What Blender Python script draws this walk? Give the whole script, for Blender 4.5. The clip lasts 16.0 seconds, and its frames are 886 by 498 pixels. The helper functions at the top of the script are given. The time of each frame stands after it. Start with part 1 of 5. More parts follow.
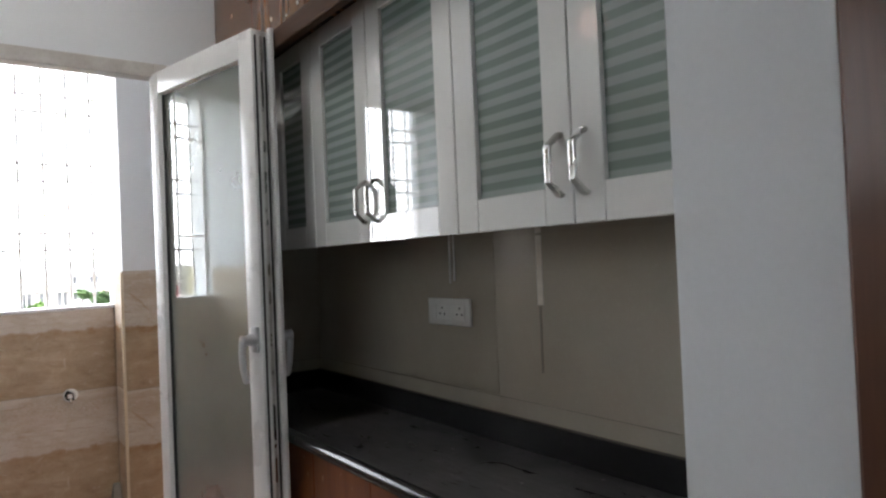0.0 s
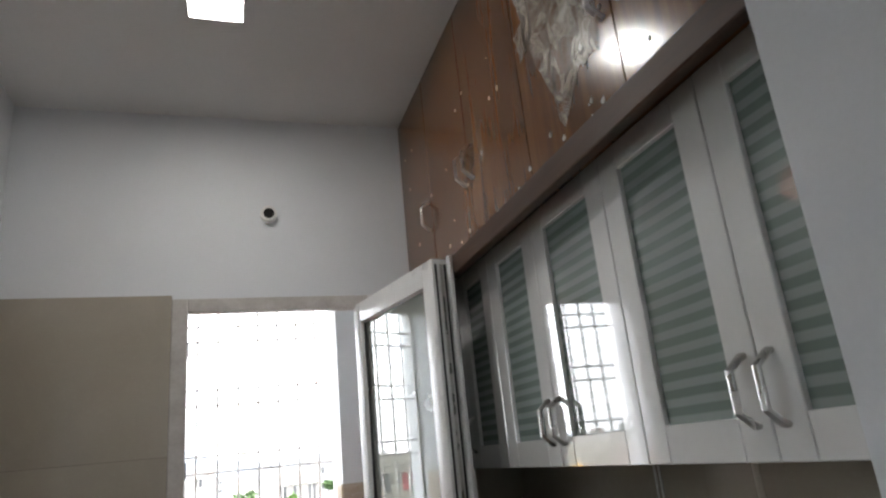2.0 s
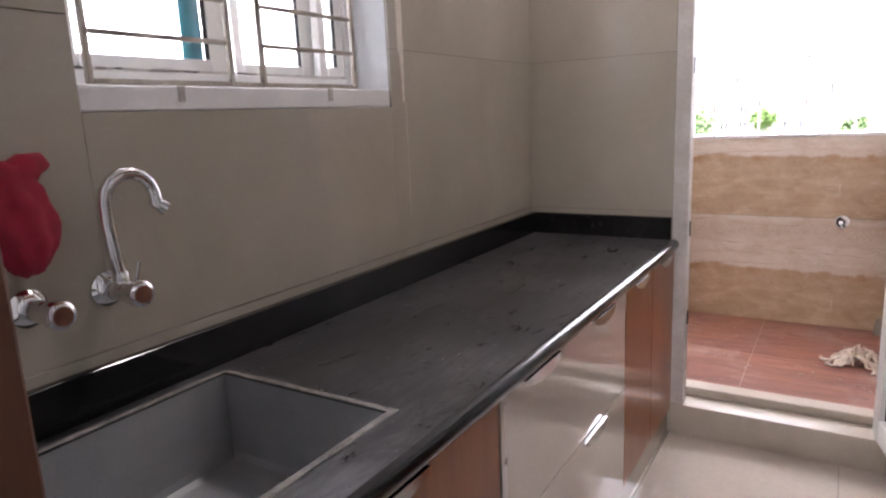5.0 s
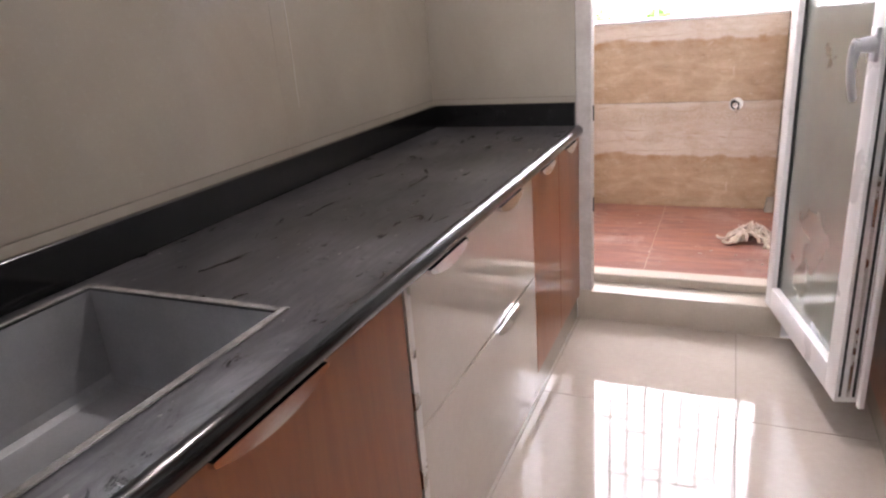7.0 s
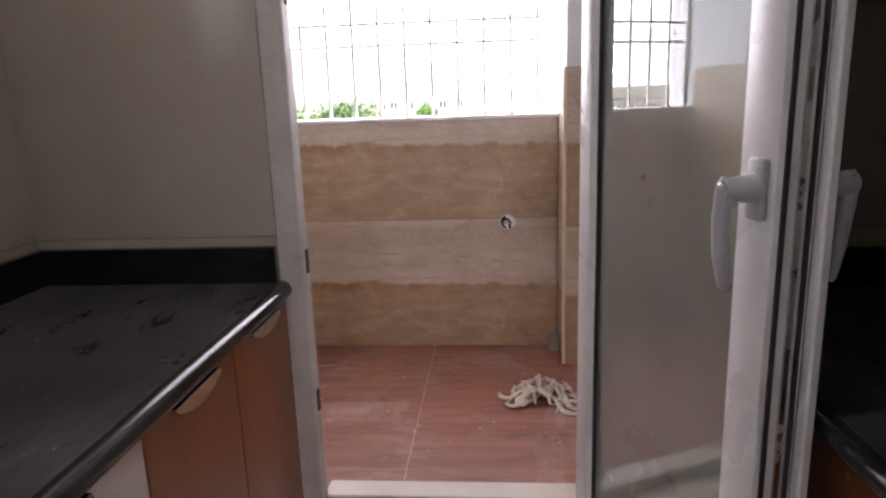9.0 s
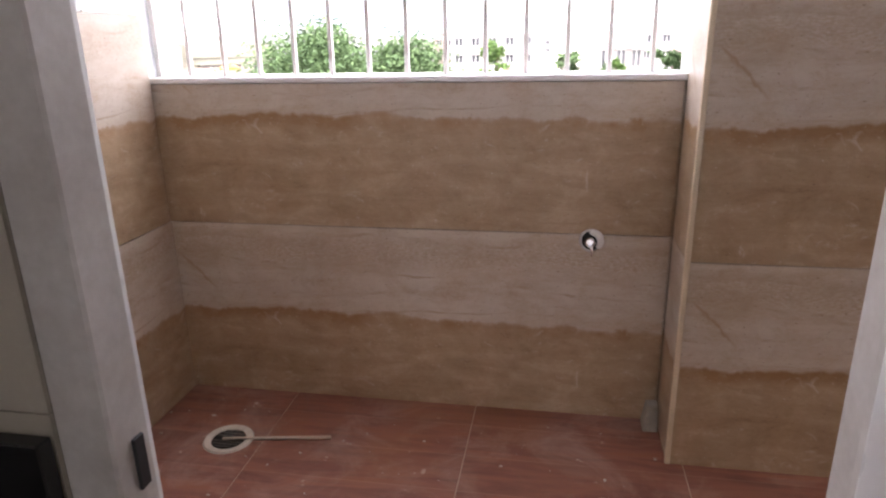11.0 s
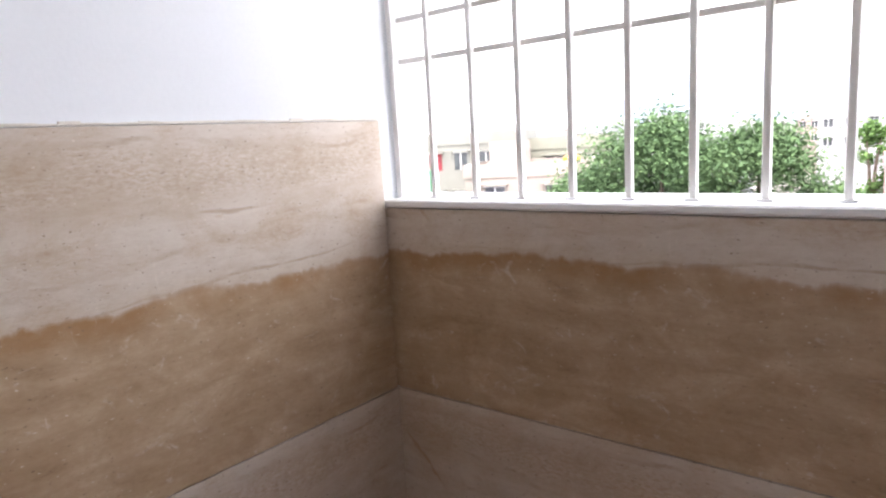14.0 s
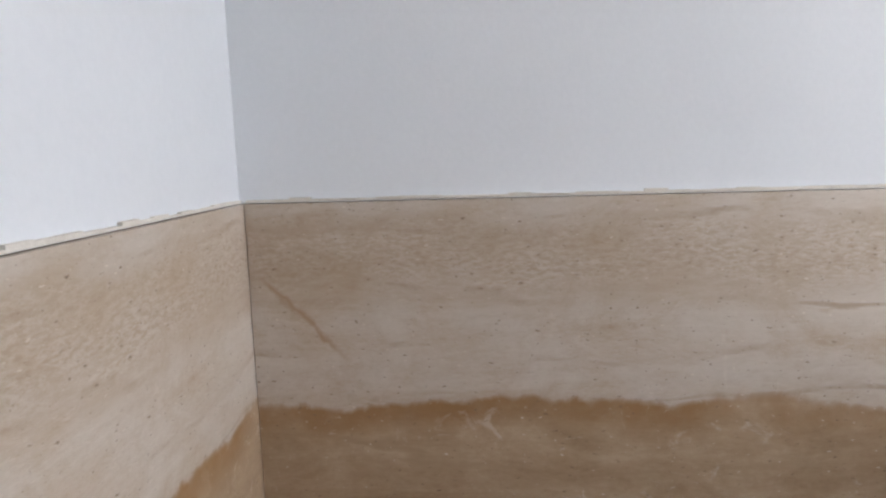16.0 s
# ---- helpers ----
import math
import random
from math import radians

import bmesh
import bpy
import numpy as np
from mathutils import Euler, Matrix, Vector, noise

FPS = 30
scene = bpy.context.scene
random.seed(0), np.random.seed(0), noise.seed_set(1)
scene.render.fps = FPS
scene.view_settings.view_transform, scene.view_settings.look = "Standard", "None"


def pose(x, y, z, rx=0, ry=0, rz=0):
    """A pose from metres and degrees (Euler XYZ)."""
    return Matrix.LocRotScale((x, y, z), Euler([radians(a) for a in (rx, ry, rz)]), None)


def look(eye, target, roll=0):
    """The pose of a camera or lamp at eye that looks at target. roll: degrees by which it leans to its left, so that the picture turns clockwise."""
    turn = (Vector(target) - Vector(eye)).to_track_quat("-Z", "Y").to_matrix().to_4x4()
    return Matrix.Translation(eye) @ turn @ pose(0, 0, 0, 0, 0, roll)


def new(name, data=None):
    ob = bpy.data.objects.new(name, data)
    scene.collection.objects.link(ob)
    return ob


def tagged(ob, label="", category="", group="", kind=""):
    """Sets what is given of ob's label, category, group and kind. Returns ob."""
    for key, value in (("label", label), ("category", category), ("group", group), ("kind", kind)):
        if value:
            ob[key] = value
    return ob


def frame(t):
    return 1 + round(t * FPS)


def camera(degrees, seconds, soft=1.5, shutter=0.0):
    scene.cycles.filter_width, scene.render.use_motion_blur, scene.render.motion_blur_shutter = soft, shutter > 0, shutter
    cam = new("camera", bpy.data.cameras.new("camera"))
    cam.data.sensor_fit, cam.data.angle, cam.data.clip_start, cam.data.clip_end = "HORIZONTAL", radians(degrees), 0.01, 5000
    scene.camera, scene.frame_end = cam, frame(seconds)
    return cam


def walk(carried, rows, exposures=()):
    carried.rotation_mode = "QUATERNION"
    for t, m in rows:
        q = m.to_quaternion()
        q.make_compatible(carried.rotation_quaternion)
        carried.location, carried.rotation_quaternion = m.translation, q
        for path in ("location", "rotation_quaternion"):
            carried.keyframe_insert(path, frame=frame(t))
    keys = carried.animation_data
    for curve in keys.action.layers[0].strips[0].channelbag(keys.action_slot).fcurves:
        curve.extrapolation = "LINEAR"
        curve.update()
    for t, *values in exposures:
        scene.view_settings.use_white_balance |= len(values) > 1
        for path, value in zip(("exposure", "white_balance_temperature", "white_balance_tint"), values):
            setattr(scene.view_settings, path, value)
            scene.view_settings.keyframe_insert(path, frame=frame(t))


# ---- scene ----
cam = camera(68.3, 16.0, soft=2.3)

PATH = [
    (0, (0.738, -2.668, 1.349), (1.922, -1.057, 1.382), -2.4),
    (0.5, (0.74, -2.671, 1.407), (1.923, -1.072, 1.619), -2.3),
    (0.8, (0.751, -2.678, 1.442), (1.889, -1.069, 1.783), -2.9),
    (1.5, (0.796, -2.709, 1.487), (1.722, -1.028, 2.049), -4.5),
    (2, (0.853, -2.709, 1.475), (1.458, -0.897, 2.068), -5.7),
    (2.5, (0.875, -2.661, 1.469), (1.116, -0.748, 1.999), -6.9),
    (3, (0.924, -2.624, 1.489), (0.726, -0.689, 1.956), -6.1),
    (3.5, (0.959, -2.601, 1.457), (0.38, -0.722, 1.824), -6.0),
    (4, (1.095, -2.639, 1.433), (0.149, -0.884, 1.59), -3.4),
    (4.5, (1.185, -2.657, 1.407), (0.143, -0.954, 1.292), -3.1),
    (5, (1.188, -2.671, 1.35), (0.152, -1.006, 0.954), -2.6),
    (5.2, (1.164, -2.69, 1.314), (0.132, -1.041, 0.851), -3.4),
    (7.3, (1.165, -2.498, 1.254), (0.517, -0.728, 0.584), -4.5),
    (7.5, (1.148, -2.399, 1.253), (0.612, -0.587, 0.599), -4.3),
    (8, (1.096, -2.114, 1.261), (0.762, -0.21, 0.746), -2.9),
    (8.5, (1.098, -1.806, 1.238), (0.949, 0.13, 0.759), -3.4),
    (9, (1.14, -1.508, 1.247), (0.977, 0.435, 0.802), -2.0),
    (9.2, (1.142, -1.397, 1.238), (0.965, 0.544, 0.79), -1.4),
    (11.3, (1.053, -0.38, 1.282), (0.642, 1.475, 0.659), -1.3),
    (11.5, (1.02, -0.323, 1.232), (0.544, 1.531, 0.655), -1.2),
    (12, (0.989, -0.162, 1.234), (0.309, 1.613, 0.611), -0.7),
    (12.5, (1.029, -0.012, 1.215), (0.261, 1.514, 0.176), -1.4),
    (13, (1.045, 0.083, 1.245), (0.14, 1.564, 0.25), -1.5),
    (13.5, (0.962, 0.14, 1.262), (-0.117, 1.705, 0.641), -5.2),
]
# the last turn on the balcony: place, then tilt, roll and heading
TURN = [
    (14.0, 0.893, 0.321, 1.305, 80.57, 3.34, 38.71),
    (14.5, 0.789, 0.385, 1.415, 82.84, 4.21, 44.45),
    (14.9, 0.784, 0.437, 1.432, 81.66, 2.78, 58.83),
    (15.2, 0.796, 0.472, 1.427, 82.3, 2.7, 69.53),
    (15.5, 0.803, 0.51, 1.438, 81.24, 2.56, 85.08),
    (16.0, 0.733, 0.517, 1.423, 81.62, 1.62, 93.29),
]
EXPOSURE = [(0, 3.62, 6550, 10), (0.8, 3.55, 6550, 10), (1.5, 3.48, 6550, 10), (2, 3.35, 6600, 10), (2.5, 3.1, 6600, 12), (3, 2.65, 6450, 14), (3.5, 2.5, 6350, 15), (4, 2.7, 6300, 16), (4.5, 3.35, 6400, 18), (5, 4.45, 6650, 22), (5.2, 4.6, 6650, 22),
            (7.3, 4.95, 6750, 22), (7.5, 4.9, 6750, 22), (8, 4.6, 6750, 22), (8.5, 3.95, 6750, 24), (9, 3.6, 6750, 24), (9.2, 3.5, 6750, 24), (11.3, 3.4, 6750, 22), (11.5, 3.45, 6750, 22), (12, 3.58, 6700, 18), (12.5, 3.68, 6700, 12), (13, 3.8, 6600, 12),
            (13.5, 3.92, 6500, 15), (14, 3.05, 6550, 16), (14.5, 2.35, 6550, 18), (15, 2.28, 6550, 16), (15.5, 2.35, 6550, 15), (16, 2.6, 6600, 12)]
walk(cam, [(t, look(eye, target, roll)) for t, eye, target, roll in PATH]
     + [(t, pose(x, y, z, rx, ry, rz)) for t, x, y, z, rx, ry, rz in TURN], EXPOSURE)

# ---- world and light ----
world = bpy.data.worlds.new("overcast_sky")
scene.world = world
world.use_nodes = True
wn, wl = world.node_tree.nodes, world.node_tree.links
sky = wn.new("ShaderNodeTexSky")
sky.sky_type, sky.sun_disc = "NISHITA", False
sky.sun_elevation, sky.sun_rotation = radians(62), radians(150)
sky.air_density, sky.dust_density, sky.ozone_density = 1.0, 6.0, 0.6
# cloud cover takes most of the blue out of the sky
cover = wn.new("ShaderNodeMixRGB")
cover.inputs[0].default_value = 0.8
cover.inputs[2].default_value = (6.2, 6.35, 6.7, 1)
wl.new(sky.outputs[0], cover.inputs[1])
wl.new(cover.outputs[0], wn["Background"].inputs[0])
wn["Background"].inputs[1].default_value = 0.15

sun = new("sun", bpy.data.lights.new("sun", "SUN"))
sun.data.energy, sun.data.angle, sun.data.color = 0.6, radians(12), (1, 0.96, 0.9)
sun.matrix_world = look((0, 0, 0), (-math.cos(radians(62)) * 0.5, math.cos(radians(62)) * 0.87, -math.sin(radians(62))))

# ---- materials ----
def material(name):
    m = bpy.data.materials.new(name)
    m.use_nodes = True
    nt = m.node_tree
    return m, nt, nt.nodes["Principled BSDF"]


def node(nt, kind, **inputs):
    n = nt.nodes.new(kind)
    for key, value in inputs.items():
        n.inputs[key].default_value = value
    return n


def coords(nt, scale=(1, 1, 1), shift=None):
    """Object coordinates, stretched; shift: an output added to them."""
    tc = nt.nodes.new("ShaderNodeTexCoord")
    out = tc.outputs["Object"]
    if shift:
        add = nt.nodes.new("ShaderNodeVectorMath")
        nt.links.new(out, add.inputs[0])
        nt.links.new(shift, add.inputs[1])
        out = add.outputs[0]
    mp = nt.nodes.new("ShaderNodeMapping")
    mp.inputs["Scale"].default_value = scale
    nt.links.new(out, mp.inputs[0])
    return mp.outputs[0]


def noise_of(nt, vec, scale, detail=4, rough=0.55, dist=0.0):
    n = node(nt, "ShaderNodeTexNoise", Scale=scale, Detail=detail, Roughness=rough, Distortion=dist)
    nt.links.new(vec, n.inputs["Vector"])
    return n.outputs["Fac"]


def ramp(nt, fac, *stops):
    r = nt.nodes.new("ShaderNodeValToRGB")
    els = r.color_ramp.elements
    while len(els) < len(stops):
        els.new(0.5)
    for e, (p, c) in zip(els, stops):
        e.position, e.color = p, (*c, 1) if len(c) == 3 else c
    nt.links.new(fac, r.inputs[0])
    return r.outputs[0]


def mixed(nt, fac, a, b, mode="MIX"):
    n = nt.nodes.new("ShaderNodeMixRGB")
    n.blend_type = mode
    for i, v in ((0, fac), (1, a), (2, b)):
        if isinstance(v, (int, float)):
            n.inputs[i].default_value = v
        elif isinstance(v, tuple):
            n.inputs[i].default_value = (*v, 1)
        else:
            nt.links.new(v, n.inputs[i])
    return n.outputs[0]


def maths(nt, op, a, b=0.0):
    n = nt.nodes.new("ShaderNodeMath")
    n.operation = op
    for i, v in ((0, a), (1, b)):
        if isinstance(v, (int, float)):
            n.inputs[i].default_value = v
        else:
            nt.links.new(v, n.inputs[i])
    return n.outputs[0]


def bumped(nt, bsdf, height, strength=0.2, distance=0.002):
    b = node(nt, "ShaderNodeBump", Strength=strength, Distance=distance)
    nt.links.new(height, b.inputs["Height"])
    nt.links.new(b.outputs[0], bsdf.inputs["Normal"])


def plain(name, c1, c2, rough=0.5, scale=6.0, fine=90.0, bump=0.1, metal=0.0, coat=0.0, stretch=(1, 1, 1), spread=0.12, coat_ior=1.5):
    """A surface of two near colours in patches, with fine grain and uneven gloss."""
    m, nt, b = material(name)
    v = coords(nt, stretch)
    big, small = noise_of(nt, v, scale, 5), noise_of(nt, v, fine, 3)
    both = maths(nt, "ADD", maths(nt, "MULTIPLY", big, 0.75), maths(nt, "MULTIPLY", small, 0.25))
    nt.links.new(ramp(nt, both, (0.35, c1), (0.68, c2)), b.inputs["Base Color"])
    r = maths(nt, "ADD", maths(nt, "MULTIPLY", big, spread * 2), rough - spread)
    nt.links.new(r, b.inputs["Roughness"])
    b.inputs["Metallic"].default_value = metal
    b.inputs["Coat Weight"].default_value = coat
    b.inputs["Coat Roughness"].default_value = 0.025
    b.inputs["Coat IOR"].default_value = coat_ior
    if bump:
        bumped(nt, b, small, bump, 0.002)
    return m


def wood(name, dark, mid, light, rough, axis=(7, 7, 0.5), coat=0.3, scuff=0.0):
    m, nt, b = material(name)
    info = nt.nodes.new("ShaderNodeObjectInfo")
    off = nt.nodes.new("ShaderNodeCombineXYZ")
    nt.links.new(maths(nt, "MULTIPLY", info.outputs["Random"], 40.0), off.inputs[2])
    v = coords(nt, axis, off.outputs[0])
    g1, g2, g3 = noise_of(nt, v, 2.2, 6, 0.6, 1.2), noise_of(nt, v, 14, 5, 0.6, 0.4), noise_of(nt, coords(nt), 2.5, 3)
    base = ramp(nt, g1, (0.3, dark), (0.5, mid), (0.72, light))
    base = mixed(nt, maths(nt, "MULTIPLY", g2, 0.45), base, dark)
    base = mixed(nt, ramp(nt, g3, (0.45, (0, 0, 0)), (0.7, (0.35, 0.35, 0.35))), base, light)
    if scuff:
        chips = noise_of(nt, coords(nt, (1, 1, 0.7)), 38, 3, 0.5)
        base = mixed(nt, ramp(nt, chips, (0.7, (0, 0, 0)), (0.75, (scuff, scuff, scuff))), base, (0.5, 0.36, 0.28))
    nt.links.new(base, b.inputs["Base Color"])
    nt.links.new(maths(nt, "ADD", maths(nt, "MULTIPLY", g2, 0.15), rough), b.inputs["Roughness"])
    b.inputs["Coat Weight"].default_value, b.inputs["Coat Roughness"].default_value = coat, 0.1
    bumped(nt, b, g2, 0.08, 0.001)
    return m


def travertine(name):
    """Printed stone tile: pale veined upper part, a wavy rust line, a browner lower part. Local x along the tile, z up."""
    m, nt, b = material(name)
    tc = nt.nodes.new("ShaderNodeTexCoord")
    sep = nt.nodes.new("ShaderNodeSeparateXYZ")
    nt.links.new(tc.outputs["Object"], sep.inputs[0])
    lx, lz = sep.outputs[0], sep.outputs[2]
    streak = noise_of(nt, coords(nt, (1.6, 1.6, 11)), 2.4, 8, 0.66, 0.9)
    grain = noise_of(nt, coords(nt, (10, 10, 26)), 7, 5, 0.7, 0.3)
    cloud = noise_of(nt, coords(nt, (1, 1, 1.5)), 6.5, 8, 0.7, 0.5)
    pits = noise_of(nt, coords(nt, (22, 22, 48)), 4.0, 3, 0.5)
    wave = noise_of(nt, coords(nt, (2.2, 2.2, 0.7)), 2.0, 3, 0.5, 0.2)
    ragged = noise_of(nt, coords(nt, (8, 8, 5)), 2.2, 6, 0.62, 0.6)
    # height above the rust line
    edge = maths(nt, "ADD", maths(nt, "ADD", maths(nt, "MULTIPLY", wave, 0.07), maths(nt, "MULTIPLY", ragged, 0.04)), 0.288)
    h = maths(nt, "SUBTRACT", lz, edge)
    tone = maths(nt, "ADD", maths(nt, "MULTIPLY", streak, 0.27), maths(nt, "ADD", maths(nt, "MULTIPLY", cloud, 0.55), maths(nt, "MULTIPLY", grain, 0.18)))
    pale = ramp(nt, tone, (0.36, (0.39, 0.285, 0.195)), (0.44, (0.465, 0.382, 0.298)), (0.52, (0.525, 0.455, 0.384)), (0.58, (0.56, 0.494, 0.424)), (0.66, (0.45, 0.34, 0.24)))
    brown = ramp(nt, tone, (0.36, (0.25, 0.165, 0.095)), (0.45, (0.35, 0.245, 0.15)), (0.53, (0.41, 0.3, 0.195)), (0.6, (0.47, 0.36, 0.245)), (0.68, (0.34, 0.225, 0.135)))
    side = ramp(nt, maths(nt, "ADD", maths(nt, "MULTIPLY", h, 14), 0.5), (0.38, (0, 0, 0)), (0.56, (1, 1, 1)))
    base = mixed(nt, side, brown, pale)
    line = ramp(nt, maths(nt, "ADD", maths(nt, "MULTIPLY", h, 7), 0.5), (0.06, (0, 0, 0)), (0.22, (0.3, 0.3, 0.3)), (0.34, (0.85, 0.85, 0.85)), (0.47, (1, 1, 1)), (0.53, (0.15, 0.15, 0.15)), (0.6, (0, 0, 0)))
    rust = maths(nt, "MULTIPLY", line, ramp(nt, noise_of(nt, coords(nt, (1, 1, 1)), 7.5, 4, 0.6), (0.38, (0.1, 0.1, 0.1)), (0.6, (1, 1, 1))))
    base = mixed(nt, maths(nt, "MULTIPLY", rust, 0.92), base, (0.3, 0.165, 0.068))
    scuff = noise_of(nt, coords(nt, (1, 1, 1.4)), 13, 7, 0.72, 1.2)
    base = mixed(nt, ramp(nt, scuff, (0.6, (0, 0, 0)), (0.68, (0.5, 0.5, 0.5))), base, (0.6, 0.525, 0.455))
    # a speckled browner band towards the top edge
    top = ramp(nt, maths(nt, "ADD", lz, maths(nt, "MULTIPLY", wave, 0.1)), (0.53, (0, 0, 0)), (0.6, (0.75, 0.75, 0.75)), (0.655, (0.6, 0.6, 0.6)), (0.675, (0, 0, 0)))
    base = mixed(nt, maths(nt, "MULTIPLY", top, ramp(nt, grain, (0.35, (0, 0, 0)), (0.6, (1, 1, 1)))), base, (0.36, 0.26, 0.165))
    # thin broken veins in the pale part
    vein = node(nt, "ShaderNodeTexWave", Scale=1.5, Distortion=11.0, Detail=5.0)
    vein.bands_direction = "Z"
    vein.inputs["Detail Scale"].default_value = 1.4
    nt.links.new(coords(nt, (0.6, 0.6, 2.4)), vein.inputs["Vector"])
    broken = maths(nt, "MULTIPLY", ramp(nt, vein.outputs["Fac"], (0.0, (1, 1, 1)), (0.06, (0, 0, 0))), ramp(nt, cloud, (0.48, (0, 0, 0)), (0.62, (0.7, 0.7, 0.7))))
    base = mixed(nt, broken, base, (0.33, 0.23, 0.14))
    base = mixed(nt, ramp(nt, pits, (0.67, (0, 0, 0)), (0.73, (0.75, 0.75, 0.75))), base, (0.66, 0.59, 0.5))
    base = mixed(nt, ramp(nt, pits, (0.29, (0.85, 0.85, 0.85)), (0.35, (0, 0, 0))), base, (0.2, 0.135, 0.085))
    drips = noise_of(nt, coords(nt, (26, 26, 5)), 2.2, 4, 0.6, 0.6)
    base = mixed(nt, maths(nt, "MULTIPLY", ramp(nt, drips, (0.66, (0, 0, 0)), (0.71, (0.6, 0.6, 0.6))), ramp(nt, cloud, (0.5, (0, 0, 0)), (0.6, (1, 1, 1)))), base, (0.64, 0.57, 0.49))
    # the diagonal vein that every tile of this print has near its end
    diag = maths(nt, "ABSOLUTE", maths(nt, "SUBTRACT", maths(nt, "ADD", lx, lz), maths(nt, "ADD", maths(nt, "MULTIPLY", ragged, 0.05), 0.53)))
    near = ramp(nt, lx, (0.015, (0, 0, 0)), (0.03, (1, 1, 1)), (0.11, (1, 1, 1)), (0.15, (0, 0, 0)))
    base = mixed(nt, maths(nt, "MULTIPLY", ramp(nt, diag, (0.0, (0.7, 0.7, 0.7)), (0.008, (0, 0, 0))), near), base, (0.33, 0.2, 0.1))
    nt.links.new(base, b.inputs["Base Color"])
    nt.links.new(maths(nt, "ADD", maths(nt, "MULTIPLY", grain, 0.3), 0.24), b.inputs["Roughness"])
    bumped(nt, b, maths(nt, "ADD", maths(nt, "MULTIPLY", pits, 0.8), grain), 0.3, 0.001)
    return m


def deck_tile(name):
    """Red wood-look floor tile with dried white splashes and dust."""
    m, nt, b = material(name)
    info = nt.nodes.new("ShaderNodeObjectInfo")
    off = nt.nodes.new("ShaderNodeCombineXYZ")
    nt.links.new(maths(nt, "MULTIPLY", info.outputs["Random"], 30.0), off.inputs[1])
    g = noise_of(nt, coords(nt, (1.2, 9, 1), off.outputs[0]), 2.6, 7, 0.6, 0.8)
    tc = nt.nodes.new("ShaderNodeNewGeometry")
    dust = noise_of(nt, tc.outputs["Position"], 4.5, 8, 0.7, 0.6)
    spots = noise_of(nt, tc.outputs["Position"], 26, 3, 0.5)
    base = ramp(nt, g, (0.28, (0.13, 0.05, 0.038)), (0.45, (0.225, 0.09, 0.066)), (0.58, (0.29, 0.12, 0.082)), (0.74, (0.31, 0.105, 0.045)))
    base = mixed(nt, ramp(nt, dust, (0.48, (0, 0, 0)), (0.68, (0.5, 0.5, 0.5))), base, (0.5, 0.38, 0.32))
    # printed plank joints and a tone of its own for each plank
    sep = nt.nodes.new("ShaderNodeSeparateXYZ")
    nt.links.new(tc.outputs["Position"], sep.inputs[0])
    row = maths(nt, "MULTIPLY", maths(nt, "SUBTRACT", sep.outputs[1], 0.033), 1 / 0.1602)
    tone = nt.nodes.new("ShaderNodeTexWhiteNoise")
    tone.noise_dimensions = "1D"
    nt.links.new(maths(nt, "FLOOR", row), tone.inputs["W"])
    base = mixed(nt, maths(nt, "MULTIPLY", tone.outputs["Value"], 0.3), base, (0.16, 0.06, 0.036))
    warm = noise_of(nt, tc.outputs["Position"], 2.1, 4, 0.55, 0.4)
    base = mixed(nt, ramp(nt, warm, (0.52, (0, 0, 0)), (0.66, (0.4, 0.4, 0.4))), base, (0.28, 0.112, 0.046))
    off_joint = maths(nt, "ABSOLUTE", maths(nt, "SUBTRACT", maths(nt, "FRACT", maths(nt, "ADD", row, 0.5)), 0.5))
    base = mixed(nt, ramp(nt, off_joint, (0.0, (0.3, 0.3, 0.3)), (0.008, (0.22, 0.22, 0.22)), (0.016, (0, 0, 0))), base, (0.46, 0.31, 0.23))
    base = mixed(nt, maths(nt, "MULTIPLY", ramp(nt, spots, (0.68, (0, 0, 0)), (0.73, (1, 1, 1))), ramp(nt, dust, (0.48, (0, 0, 0)), (0.6, (0.9, 0.9, 0.9)))), base, (0.66, 0.58, 0.5))
    nt.links.new(base, b.inputs["Base Color"])
    nt.links.new(maths(nt, "ADD", maths(nt, "MULTIPLY", dust, 0.4), 0.22), b.inputs["Roughness"])
    bumped(nt, b, g, 0.12, 0.001)
    return m


